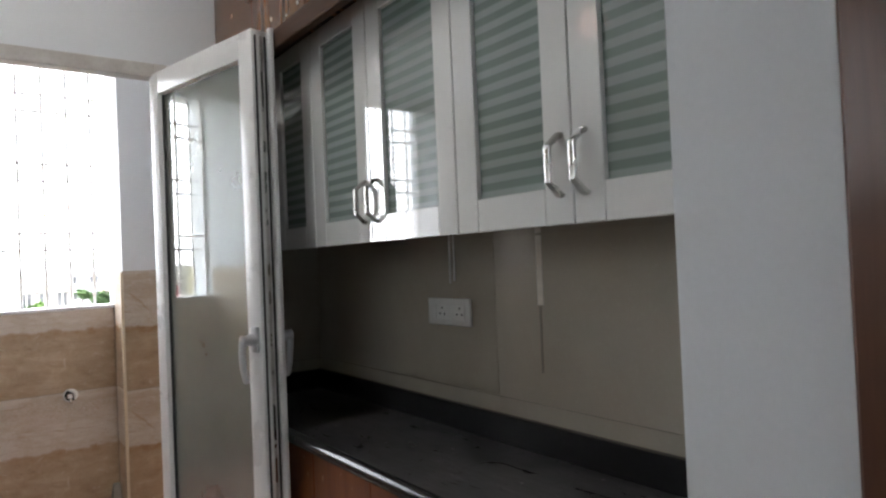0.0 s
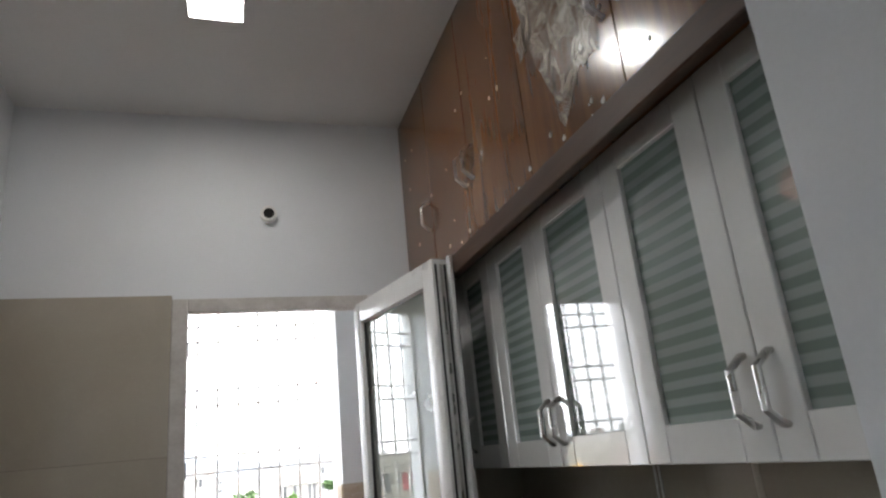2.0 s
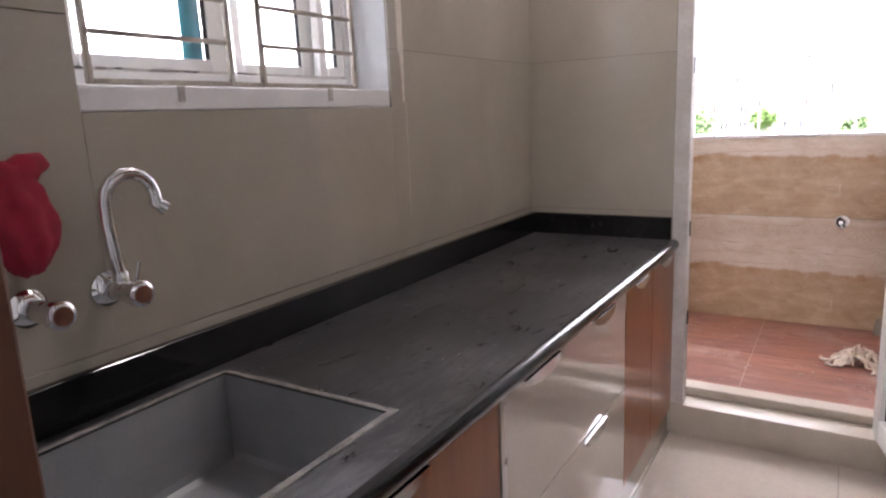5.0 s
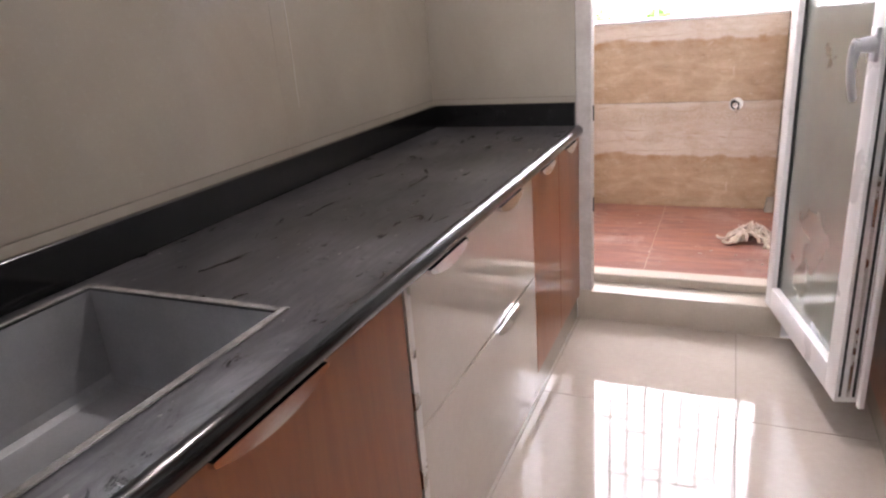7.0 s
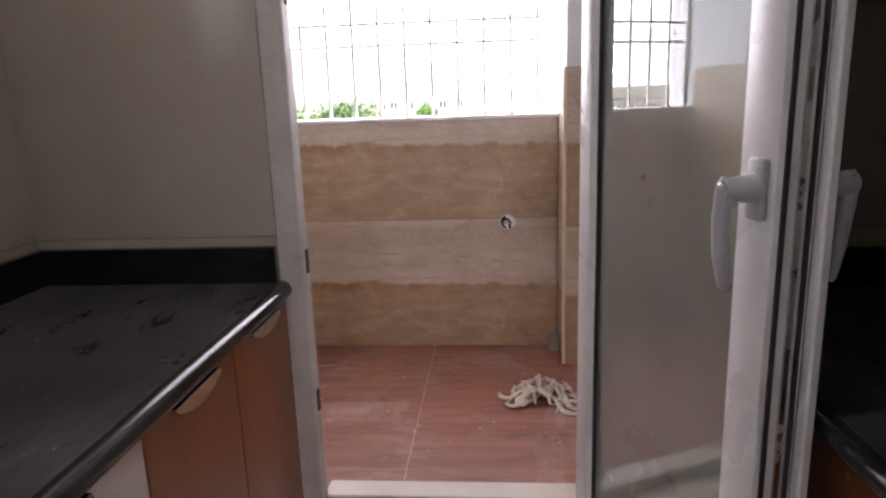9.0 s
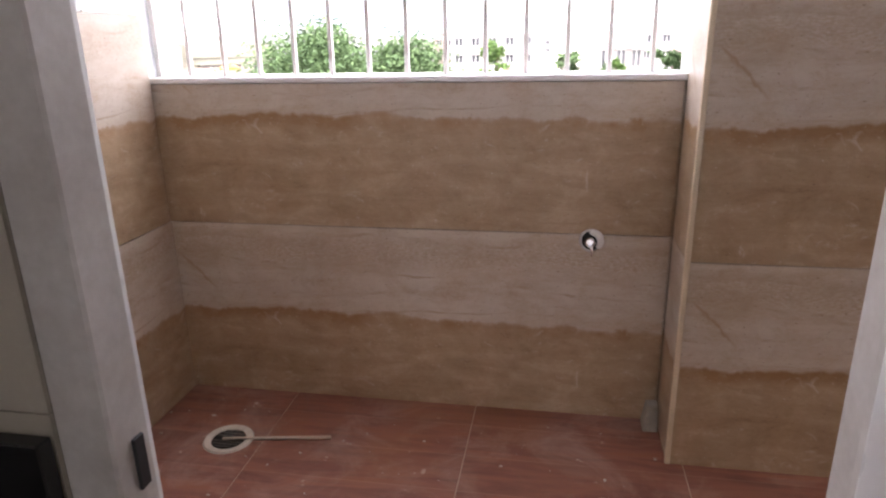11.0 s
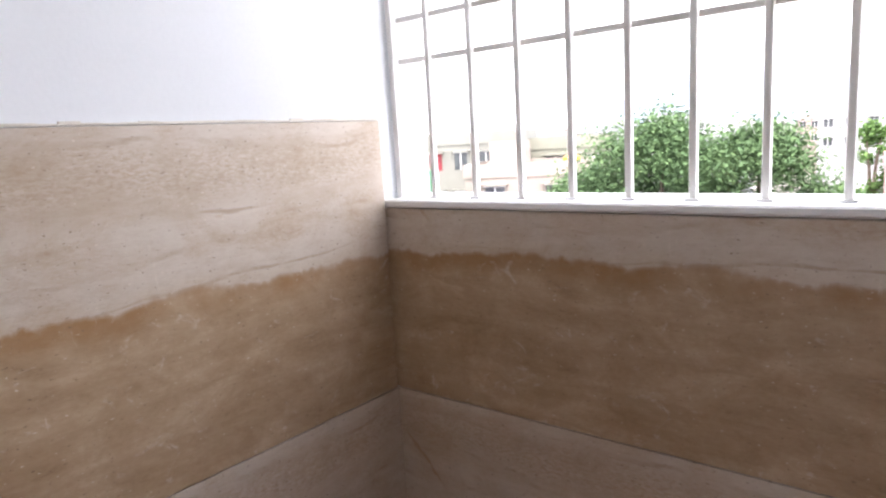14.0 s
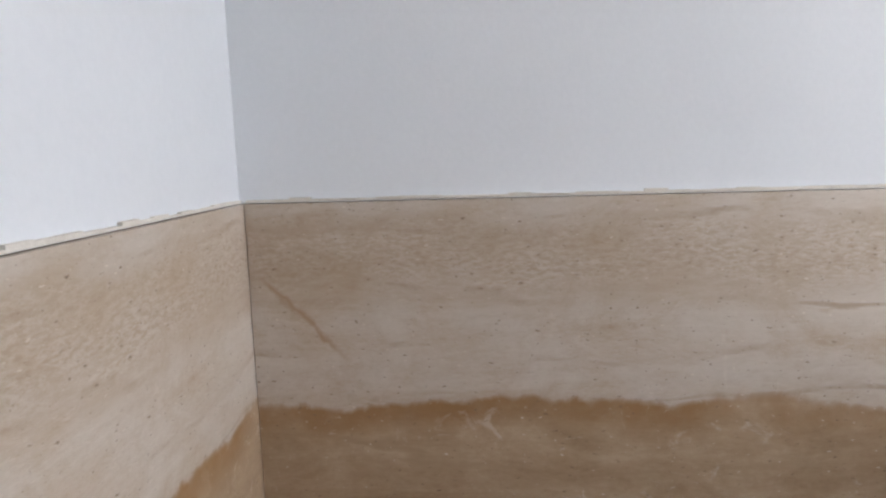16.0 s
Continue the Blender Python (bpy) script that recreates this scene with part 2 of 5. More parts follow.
def granite(name):
    """Black granite under wiped building dust: cloudy film, long wipe marks, bare finger marks and pale specks."""
    m, nt, b = material(name)
    v = coords(nt)
    big, dust, grain = noise_of(nt, v, 2.6, 5, 0.55, 0.8), noise_of(nt, coords(nt, (2.2, 0.8, 1)), 7, 7, 0.72, 1.1), noise_of(nt, v, 400, 2)
    wipe = noise_of(nt, coords(nt, (9, 1.1, 1)), 3.2, 6, 0.65, 1.6)
    base = ramp(nt, grain, (0.4, (0.008, 0.008, 0.009)), (0.7, (0.026, 0.026, 0.029)))
    film = maths(nt, "MULTIPLY", ramp(nt, dust, (0.34, (0.1, 0.1, 0.1)), (0.5, (0.5, 0.5, 0.5)), (0.66, (1, 1, 1))), ramp(nt, big, (0.36, (0.1, 0.1, 0.1)), (0.6, (0.62, 0.62, 0.62))))
    film = maths(nt, "MULTIPLY", film, ramp(nt, wipe, (0.36, (0.45, 0.45, 0.45)), (0.58, (1, 1, 1))))
    base = mixed(nt, film, base, (0.215, 0.205, 0.215))
    marks = noise_of(nt, coords(nt, (1.5, 1, 1)), 34, 4, 0.6, 0.3)
    base = mixed(nt, maths(nt, "MULTIPLY", ramp(nt, marks, (0.62, (0, 0, 0)), (0.66, (0.9, 0.9, 0.9))), ramp(nt, big, (0.48, (0, 0, 0)), (0.56, (1, 1, 1)))), base, (0.01, 0.01, 0.011))
    specks = noise_of(nt, coords(nt, (1, 0.6, 1)), 60, 2, 0.5)
    base = mixed(nt, maths(nt, "MULTIPLY", ramp(nt, specks, (0.71, (0, 0, 0)), (0.74, (0.8, 0.8, 0.8))), ramp(nt, dust, (0.45, (0, 0, 0)), (0.6, (1, 1, 1)))), base, (0.42, 0.4, 0.38))
    nt.links.new(base, b.inputs["Base Color"])
    nt.links.new(maths(nt, "ADD", maths(nt, "MULTIPLY", dust, 0.45), 0.1), b.inputs["Roughness"])
    bumped(nt, b, grain, 0.03, 0.0005)
    return m


def striped_glass(name):
    """Frosted cabinet glass with even clear stripes."""
    m, nt, b = material(name)
    tc = nt.nodes.new("ShaderNodeTexCoord")
    sep = nt.nodes.new("ShaderNodeSeparateXYZ")
    nt.links.new(tc.outputs["Object"], sep.inputs[0])
    phase = maths(nt, "FRACT", maths(nt, "ADD", maths(nt, "MULTIPLY", sep.outputs[2], 1 / 0.0345), maths(nt, "MULTIPLY", noise_of(nt, coords(nt), 4, 2), 0.12)))
    s = ramp(nt, phase, (0.0, (0, 0, 0)), (0.08, (1, 1, 1)), (0.48, (1, 1, 1)), (0.58, (0, 0, 0)))
    base = mixed(nt, s, (0.175, 0.22, 0.205), (0.29, 0.345, 0.325))
    nt.links.new(base, b.inputs["Base Color"])
    b.inputs["Roughness"].default_value = 0.03
    b.inputs["IOR"].default_value = 1.9
    return m


def clear_glass(name, tint=(0.93, 0.97, 0.95), rough=0.0):
    m, nt, b = material(name)
    b.inputs["Base Color"].default_value = (*tint, 1)
    b.inputs["Roughness"].default_value = rough
    b.inputs["Transmission Weight"].default_value = 1.0
    b.inputs["IOR"].default_value = 1.5
    return m


def mirror_glass(name):
    """Tinted reflective door glass under a thin film of building dust."""
    m, nt, b = material(name)
    b.inputs["Base Color"].default_value = (0.5, 0.56, 0.53, 1)
    b.inputs["Roughness"].default_value = 0.0
    b.inputs["Transmission Weight"].default_value = 1.0
    coat = node(nt, "ShaderNodeBsdfGlossy", Color=(0.85, 0.88, 0.87, 1), Roughness=0.0)
    dust = node(nt, "ShaderNodeBsdfDiffuse", Color=(0.36, 0.385, 0.345, 1))
    shine = node(nt, "ShaderNodeMixShader", Fac=0.48)
    film = nt.nodes.new("ShaderNodeMixShader")
    nt.links.new(ramp(nt, noise_of(nt, coords(nt), 2.5, 6, 0.6), (0.3, (0.4, 0.4, 0.4)), (0.7, (0.5, 0.5, 0.5))), film.inputs[0])
    nt.links.new(b.outputs[0], shine.inputs[1])
    nt.links.new(coat.outputs[0], shine.inputs[2])
    nt.links.new(shine.outputs[0], film.inputs[1])
    nt.links.new(dust.outputs[0], film.inputs[2])
    nt.links.new(film.outputs[0], nt.nodes["Material Output"].inputs[0])
    return m


def glowing(name, color, strength):
    m, nt, b = material(name)
    b.inputs["Base Color"].default_value = (0.8, 0.8, 0.8, 1)
    b.inputs["Emission Color"].default_value = (*color, 1)
    b.inputs["Emission Strength"].default_value = strength
    return m


def film_scrap(name):
    """Clear crumpled film: mostly see-through, with pale creases."""
    m, nt, b = material(name)
    crease = noise_of(nt, coords(nt, (1, 1.4, 1)), 13, 6, 0.65, 1.0)
    nt.links.new(ramp(nt, crease, (0.4, (0.3, 0.22, 0.16)), (0.62, (0.62, 0.58, 0.52))), b.inputs["Base Color"])
    nt.links.new(ramp(nt, crease, (0.38, (0.12, 0.12, 0.12)), (0.5, (0.4, 0.4, 0.4)), (0.66, (0.7, 0.7, 0.7))), b.inputs["Alpha"])
    b.inputs["Roughness"].default_value = 0.18
    bumped(nt, b, crease, 0.6, 0.004)
    return m


def wall_tile(name):
    m, nt, b = material(name)
    info = nt.nodes.new("ShaderNodeObjectInfo")
    v = coords(nt, (1.5, 1.5, 1.5))
    big, fine = noise_of(nt, v, 1.6, 5, 0.6, 0.5), noise_of(nt, v, 60, 3)
    base = ramp(nt, big, (0.3, (0.36, 0.325, 0.265)), (0.7, (0.43, 0.39, 0.325)))
    base = mixed(nt, maths(nt, "MULTIPLY", info.outputs["Random"], 0.15), base, (0.46, 0.42, 0.36))
    base = mixed(nt, ramp(nt, fine, (0.55, (0, 0, 0)), (0.75, (0.12, 0.12, 0.12))), base, (0.6, 0.56, 0.5))
    nt.links.new(base, b.inputs["Base Color"])
    nt.links.new(maths(nt, "ADD", maths(nt, "MULTIPLY", big, 0.14), 0.08), b.inputs["Roughness"])
    bumped(nt, b, big, 0.02, 0.004)
    return m


# white paint with the cool cast of the light mixed into its colour
M_WHITE = plain("cool_lit_white_paint", (0.695, 0.72, 0.745), (0.765, 0.785, 0.81), 0.75, 1.6, 120, 0.12)
M_CEIL = plain("ceiling_paint", (0.7, 0.7, 0.69), (0.77, 0.77, 0.76), 0.8, 1.2, 90, 0.1)
M_SILL = plain("white_sill_paint", (0.74, 0.74, 0.74), (0.84, 0.84, 0.83), 0.55, 9, 120, 0.15)
M_KTILE = wall_tile("beige_gloss_tile")
M_GROUT = plain("tile_grout", (0.2, 0.18, 0.15), (0.3, 0.27, 0.23), 0.85, 12)
M_PGROUT = plain("pale_grout", (0.42, 0.34, 0.27), (0.55, 0.47, 0.38), 0.85, 12)
M_FLOOR = plain("polished_floor_tile", (0.44, 0.385, 0.33), (0.53, 0.475, 0.41), 0.025, 2.0, 40, 0.0, spread=0.018)
M_FLOOR.node_tree.nodes["Principled BSDF"].inputs["Specular IOR Level"].default_value = 0.24
M_TRAV = travertine("travertine_tile")
M_DECK = deck_tile("red_deck_tile")
M_GRANITE = granite("dusty_black_granite")
M_POLISH = plain("polished_black_granite", (0.006, 0.006, 0.007), (0.016, 0.016, 0.017), 0.16, 30, 300, 0.02, spread=0.06)
M_PUTTY = plain("pale_putty", (0.6, 0.56, 0.49), (0.74, 0.7, 0.63), 0.85, 25, 200, 0.4)
M_GRATE = plain("dirty_grate", (0.06, 0.055, 0.05), (0.2, 0.18, 0.16), 0.7, 60, 200, 0.3, metal=0.4)
M_RIM = plain("smeared_rim", (0.12, 0.115, 0.11), (0.36, 0.34, 0.31), 0.75, 24, 160, 0.4)
M_LOFT = wood("loft_wood_laminate", (0.07, 0.026, 0.008), (0.155, 0.062, 0.018), (0.25, 0.112, 0.036), 0.14)
M_BASEWOOD = wood("base_wood_laminate", (0.185, 0.052, 0.014), (0.255, 0.076, 0.02), (0.315, 0.102, 0.028), 0.24, coat=0.15)
M_SCUFFED = wood("scuffed_wood_laminate", (0.15, 0.042, 0.013), (0.215, 0.064, 0.019), (0.27, 0.088, 0.028), 0.28, scuff=0.8)
M_DOORWOOD = wood("door_frame_wood", (0.055, 0.022, 0.012), (0.1, 0.038, 0.02), (0.14, 0.06, 0.032), 0.35, coat=0.1)
# loft wood darkened: the shadow on the lip is put into its colour
M_SHADELIP = wood("shaded_wood_lip", (0.03, 0.011, 0.005), (0.055, 0.022, 0.008), (0.085, 0.036, 0.013), 0.45, (6, 0.6, 6), 0.0)
M_GLOSS = plain("white_gloss_laminate", (0.74, 0.75, 0.74), (0.8, 0.8, 0.79), 0.1, 2.5, 60, 0.0, coat=1.0, spread=0.05, coat_ior=2.0)
M_CREAM = plain("cream_gloss_laminate", (0.55, 0.5, 0.44), (0.62, 0.57, 0.5), 0.12, 2.5, 60, 0.0, coat=0.7, spread=0.05)
M_STRIPE = striped_glass("striped_cabinet_glass")
M_UPVC = plain("white_upvc", (0.72, 0.72, 0.72), (0.8, 0.8, 0.79), 0.3, 5, 70, 0.03)
# dirty grey plastic, darkened further for the shade in the door reveal
M_DUSTSHADE = plain("dusty_shaded_upvc", (0.43, 0.4, 0.37), (0.62, 0.595, 0.565), 0.5, 8, 70, 0.08)
M_GASKET = plain("black_rubber", (0.012, 0.012, 0.014), (0.03, 0.03, 0.032), 0.6, 20)
M_CHROME = plain("chrome", (0.75, 0.75, 0.76), (0.82, 0.82, 0.83), 0.12, 12, 90, 0.02, metal=1.0, spread=0.05)
M_NICKEL = plain("brushed_nickel", (0.5, 0.49, 0.47), (0.6, 0.59, 0.57), 0.28, 12, 200, 0.05, metal=1.0)
M_BAR = plain("grey_painted_steel", (0.7, 0.68, 0.65), (0.8, 0.78, 0.75), 0.5, 14, 120, 0.2)
M_RUST = plain("old_painted_steel", (0.24, 0.2, 0.16), (0.5, 0.46, 0.4), 0.6, 18, 120, 0.3)
M_WBAR = plain("white_painted_steel", (0.76, 0.74, 0.71), (0.86, 0.85, 0.82), 0.5, 14, 120, 0.2)
M_TEAL = plain("blue_film", (0.07, 0.33, 0.44), (0.12, 0.44, 0.55), 0.35, 9)
M_STEEL = plain("sink_steel", (0.36, 0.37, 0.38), (0.5, 0.51, 0.52), 0.45, 6, 200, 0.05, metal=0.6)
M_CEMENT = plain("cement_smear", (0.36, 0.34, 0.31), (0.55, 0.52, 0.47), 0.9, 30, 200, 0.5)
M_RED = plain("crimson_cloth", (0.2, 0.006, 0.02), (0.36, 0.012, 0.04), 0.85, 20, 400, 0.5)
M_RAG = plain("dirty_cotton", (0.45, 0.37, 0.3), (0.62, 0.54, 0.46), 0.95, 22, 300, 0.6)
M_PLASTIC = plain("white_plastic", (0.72, 0.72, 0.71), (0.8, 0.8, 0.79), 0.35, 8, 90, 0.02)
# near-black for flat discs that stand for the shade inside holes
M_HOLESHADE = plain("hole_shade", (0.01, 0.01, 0.01), (0.02, 0.02, 0.02), 0.9, 8)
M_FILM = film_scrap("torn_protective_film")
M_GLASS = mirror_glass("door_glass")
M_PANE = clear_glass("window_glass")
M_LED = glowing("led_panel", (1.0, 0.97, 0.93), 7.0)
M_HANDLE = plain("grey_handle_paint", (0.4, 0.41, 0.43), (0.5, 0.51, 0.52), 0.3, 8, 90, 0.02)
M_REDPLUG = plain("brown_knob", (0.12, 0.045, 0.03), (0.2, 0.09, 0.06), 0.35, 20)

# ---- mesh helpers ----
def box(bm, x0, x1, y0, y1, z0, z1, bevel=0.0, seg=1):
    made = bmesh.ops.create_cube(bm, size=1.0)["verts"]
    bmesh.ops.transform(bm, verts=made, matrix=Matrix.Translation(((x0 + x1) / 2, (y0 + y1) / 2, (z0 + z1) / 2)) @ Matrix.Diagonal((abs(x1 - x0), abs(y1 - y0), abs(z1 - z0), 1)))
    if bevel:
        edges = list({e for v in made for e in v.link_edges})
        bmesh.ops.bevel(bm, geom=edges, offset=bevel, segments=seg, affect="EDGES", profile=0.5)
    return bm


def boxed(*dims, bevel=0.0, seg=1):
    return box(bmesh.new(), *dims, bevel=bevel, seg=seg)


def lathe(bm, profile, m, seg=24, caps=True):
    """Turns (radius, height) pairs round the local z axis, then moves them by m."""
    rings = []
    for r, h in profile:
        rings.append([bm.verts.new(m @ Vector((r * math.cos(a), r * math.sin(a), h))) for a in (2 * math.pi * k / seg for k in range(seg))])
    for a, b in zip(rings, rings[1:]):
        for k in range(seg):
            bm.faces.new((a[k], a[(k + 1) % seg], b[(k + 1) % seg], b[k]))
    for ring, flip in ((rings[0], True), (rings[-1], False)) if caps else ():
        bm.faces.new(ring[::-1] if flip else ring)
    return bm


def tube(bm, pts, radius, seg=10, flat=1.0):
    """A round bar through the points; radius may be a list."""
    pts = [Vector(p) for p in pts]
    rs = radius if isinstance(radius, (list, tuple)) else [radius] * len(pts)
    rings, up = [], None
    for i, p in enumerate(pts):
        d = (pts[min(i + 1, len(pts) - 1)] - pts[max(i - 1, 0)]).normalized()
        side = d.cross(up) if up else d.cross(Vector((0, 0, 1)) if abs(d.z) < 0.9 else Vector((1, 0, 0)))
        side.normalize()
        up = side.cross(d).normalized()
        rings.append([bm.verts.new(p + rs[i] * (math.cos(a) * side + flat * math.sin(a) * up)) for a in (2 * math.pi * k / seg for k in range(seg))])
    for a, b in zip(rings, rings[1:]):
        for k in range(seg):
            bm.faces.new((a[k], a[(k + 1) % seg], b[(k + 1) % seg], b[k]))
    bm.faces.new(rings[0][::-1])
    bm.faces.new(rings[-1])
    return bm


def world_of(ob):
    return (world_of(ob.parent) @ ob.matrix_parent_inverse @ ob.matrix_basis) if ob.parent else ob.matrix_basis.copy()


def finish(bm, mat, smooth=0):
    bmesh.ops.recalc_face_normals(bm, faces=bm.faces)
    me = bpy.data.meshes.new("mesh")
    bm.to_mesh(me)
    bm.free()
    me.materials.append(mat)
    if smooth:
        me.shade_smooth()
        me.set_sharp_from_angle(angle=radians(smooth))
    return me


def part(name, bm, mat, parent, label="", smooth=0):
    """One mesh object, drawn in world metres, under a thing or a part."""
    ob = new(name, finish(bm, mat, smooth))
    ob.parent = parent
    ob.matrix_parent_inverse = world_of(parent).inverted()
    return tagged(ob, label)


def thing(name, place, label, category, group="", kind=""):
    ob = new(name)
    ob.empty_display_size = 0.05
    ob.matrix_basis = Matrix.Translation(place)
    return tagged(ob, label, category, group, kind)


def solo(name, bm, mat, label, category, group="", kind="", smooth=0):
    return tagged(new(name, finish(bm, mat, smooth)), label, category, group, kind)


def piece(name, me, parent, m):
    """A repeated small piece on shared mesh data, at the world pose m."""
    ob = new(name, me)
    ob.parent = parent
    ob.matrix_parent_inverse = world_of(parent).inverted()
    ob.matrix_basis = m
    return ob

# ---- the setting ----
TOP = 2.97
XR = 2.01
PY0, PY1 = -2.39, -2.2
DECK = 0.10


def structure(name, label, bm, mat):
    return solo(name, bm, mat, label, "structure", kind="structure")


floor = structure("floor", "polished beige tile kitchen floor", boxed(-0.2, 2.26, -2.39, 0.0, -0.12, -0.006), M_GROUT)
hall_floor = structure("floor_hall", "polished beige tile hall floor", boxed(-1.5, 4.0, -6.2, -2.39, -0.12, 0.0), M_FLOOR)
ceiling = structure("ceiling", "white painted kitchen ceiling", boxed(-0.2, 2.26, -2.39, 0.17, TOP, TOP + 0.15), M_CEIL)
hall_ceiling = structure("ceiling_hall", "white painted hall ceiling", boxed(-1.5, 4.0, -6.2, -2.39, TOP, TOP + 0.15), M_CEIL)

# left wall with the window and a round duct hole
WY0, WY1, WZ0, WZ1 = -1.985, -1.03, 1.387, 2.145
HY, HZ, HR = -0.439, 2.552, 0.088
bm = bmesh.new()
box(bm, -0.2, 0, PY0, WY0, 0, TOP)
box(bm, -0.2, 0, WY0, WY1, 0, WZ0)
box(bm, -0.2, 0, WY0, WY1, WZ1, TOP)
box(bm, -0.2, 0, WY1, HY - 0.15, 0, TOP)
box(bm, -0.2, 0, HY + 0.15, 0.0, 0, TOP)
box(bm, -0.2, 0, HY - 0.15, HY + 0.15, 0, HZ - 0.15)
box(bm, -0.2, 0, HY - 0.15, HY + 0.15, HZ + 0.15, TOP)
# square patch round the hole, with the bore through it
SEG = 32
rings = []
for x, square in ((0, True), (0, False), (-0.2, False), (-0.2, True)):
    ring = []
    for k in range(SEG):
        a = 2 * math.pi * k / SEG
        c, s = math.cos(a), math.sin(a)
        q = 0.15 / max(abs(c), abs(s)) if square else HR
        ring.append(bm.verts.new((x, HY + q * c, HZ + q * s)))
    rings.append(ring)
for a, b in zip(rings, rings[1:]):
    for k in range(SEG):
        bm.faces.new((a[k], a[(k + 1) % SEG], b[(k + 1) % SEG], b[k]))
wall_left = structure("wall_left", "white painted wall with beige tile dado and window", bm, M_WHITE)

# door wall: opening for the balcony door
DX0, DX1, DZ1 = 0.613, 1.395, 2.152
DXB = 0.54
bm = bmesh.new()
box(bm, -0.184, DX0, 0.0, 0.11, 0, TOP)
box(bm, -0.184, DXB, 0.11, 0.17, 0, TOP)
box(bm, DXB, DX0, 0.11, 0.17, DZ1, TOP)
box(bm, DX1, 2.26, 0.0, 0.17, 0, TOP)
box(bm, DX0, DX1, 0.0, 0.17, DZ1, TOP)
wall_door = structure("wall_door", "white painted wall round the balcony door", bm, M_WHITE)

bm = boxed(XR, 2.26, PY1 + 0.0005, 0.0, 0, TOP)
wall_right = structure("wall_right", "white painted wall behind the cabinets", bm, M_WHITE)

# entrance partition
EX0, EX1 = 0.55, 1.43
bm = bmesh.new()
box(bm, -1.5, EX0 - 0.1, PY0 - 0.09, PY0, 0, TOP)
box(bm, EX1, 4.0, PY0, PY1, 0, TOP)
box(bm, EX0, EX1, PY0, PY1, 2.15, TOP)
wall_entrance = structure("wall_entrance", "white painted partition with the kitchen entrance", bm, M_WHITE)

# unseen hall behind: plain walls and one tall daylight opening added for light
bm = bmesh.new()
box(bm, -1.7, -1.5, -6.2, -2.2, 0, TOP)
box(bm, 4.0, 4.2, -6.2, -2.2, 0, TOP)
box(bm, -1.7, 0.7, -6.4, -6.2, 0, TOP)
box(bm, 1.6, 4.2, -6.4, -6.2, 0, TOP)
box(bm, 0.7, 1.6, -6.4, -6.2, 2.1, TOP)
box(bm, 0.7, 1.6, -6.4, -6.2, 0, 0.95)
wall_hall = structure("wall_hall", "plain white hall walls", bm, M_WHITE)

# ---- balcony ----
XE, YI, YP = -0.184, 0.17, 1.437
CX, CY = 1.43, 1.21
PTOP = 1.158
balcony_floor = structure("balcony_floor", "red wood-look tile balcony floor", boxed(-0.37, 2.5, 0.17, 1.6, -0.15, DECK - 0.0012), M_PGROUT)
# ceiling out of view, added to keep the balcony shaded
balcony_ceiling = structure("balcony_ceiling", "unseen white balcony ceiling added for shade", boxed(-0.37, 2.5, 0.17, 1.62, 2.72, TOP + 0.15), M_CEIL)
wall_balcony_end = structure("wall_balcony_end", "white wall above travertine tiles", boxed(-0.37, XE, 0.17, 1.6, -0.15, 2.72), M_WHITE)
# the far end is never in view; this wall is added to close it
wall_balcony_far = structure("wall_balcony_far", "unseen white wall added at the balcony's other end", boxed(2.3, 2.5, 0.17, CY, -0.15, 2.72), M_WHITE)
parapet = structure("parapet", "low balcony parapet with travertine tiles", boxed(XE, CX, YP, 1.6, -0.15, PTOP), M_WHITE)
parapet_sill = structure("parapet_sill", "white painted parapet ledge", boxed(XE, CX, YP - 0.012, 1.61, PTOP, 1.176, bevel=0.004), M_SILL)
pillar = structure("pillar", "white pillar above travertine tiles", boxed(CX, 2.5, CY, 1.6, -0.15, 2.72), M_WHITE)
beam = structure("beam", "white beam above the balcony grille", boxed(XE, CX, 1.44, 1.6, 2.52, 2.72), M_WHITE)

# ---- door step and frame ----
step = solo("door_step", box(boxed(DX0, DX1, -0.012, 0.17, 0, 0.13, bevel=0.006, seg=2), DX0 + 0.03, DX1 - 0.03, 0.105, 0.185, 0.13, 0.168, bevel=0.004), plain("step_stone", (0.42, 0.37, 0.3), (0.52, 0.46, 0.38), 0.35, 5), "raised beige stone sill under the balcony door", "door step", kind="structure", smooth=30)

door = thing("door_1", (DX1, 0, 0.13), "open white plastic-framed glass door to the balcony", "door", kind="structure")


# frame colour holds both its dust and the shade of the reveal
fr = part("door_frame", box(boxed(DX0, 0.672, -0.006, 0.05, 0.13, DZ1, bevel=0.003), DX0 + 0.001, 0.621, 0.05, 0.108, 0.13, DZ1, bevel=0.003), M_DUSTSHADE, door, "dusty white plastic frame, also darkened for shade", 30)
part("liner", boxed(DXB + 0.0005, 0.5455, 0.1085, 0.17, 0.131, DZ1 - 0.001), M_DUSTSHADE, fr)
part("lip", boxed(0.6212, 0.63, 0.066, 0.076, 0.131, 2.11, bevel=0.002), M_UPVC, fr)
part("gasket", boxed(0.6212, 0.6245, 0.0595, 0.065, 0.131, 2.11), M_GASKET, fr)
rim = part("outer_edge", boxed(0.515, 0.5455, 0.1795, 0.2, DECK + 0.001, DZ1 - 0.001, bevel=0.002), M_DUSTSHADE, fr)
part("gasket", boxed(0.5457, 0.555, 0.1705, 0.185, DECK + 0.002, DZ1 - 0.002), M_GASKET, rim)
part("lip", boxed(0.5457, 0.56, 0.1855, 0.2, DECK + 0.002, DZ1 - 0.002, bevel=0.002), M_UPVC, rim)
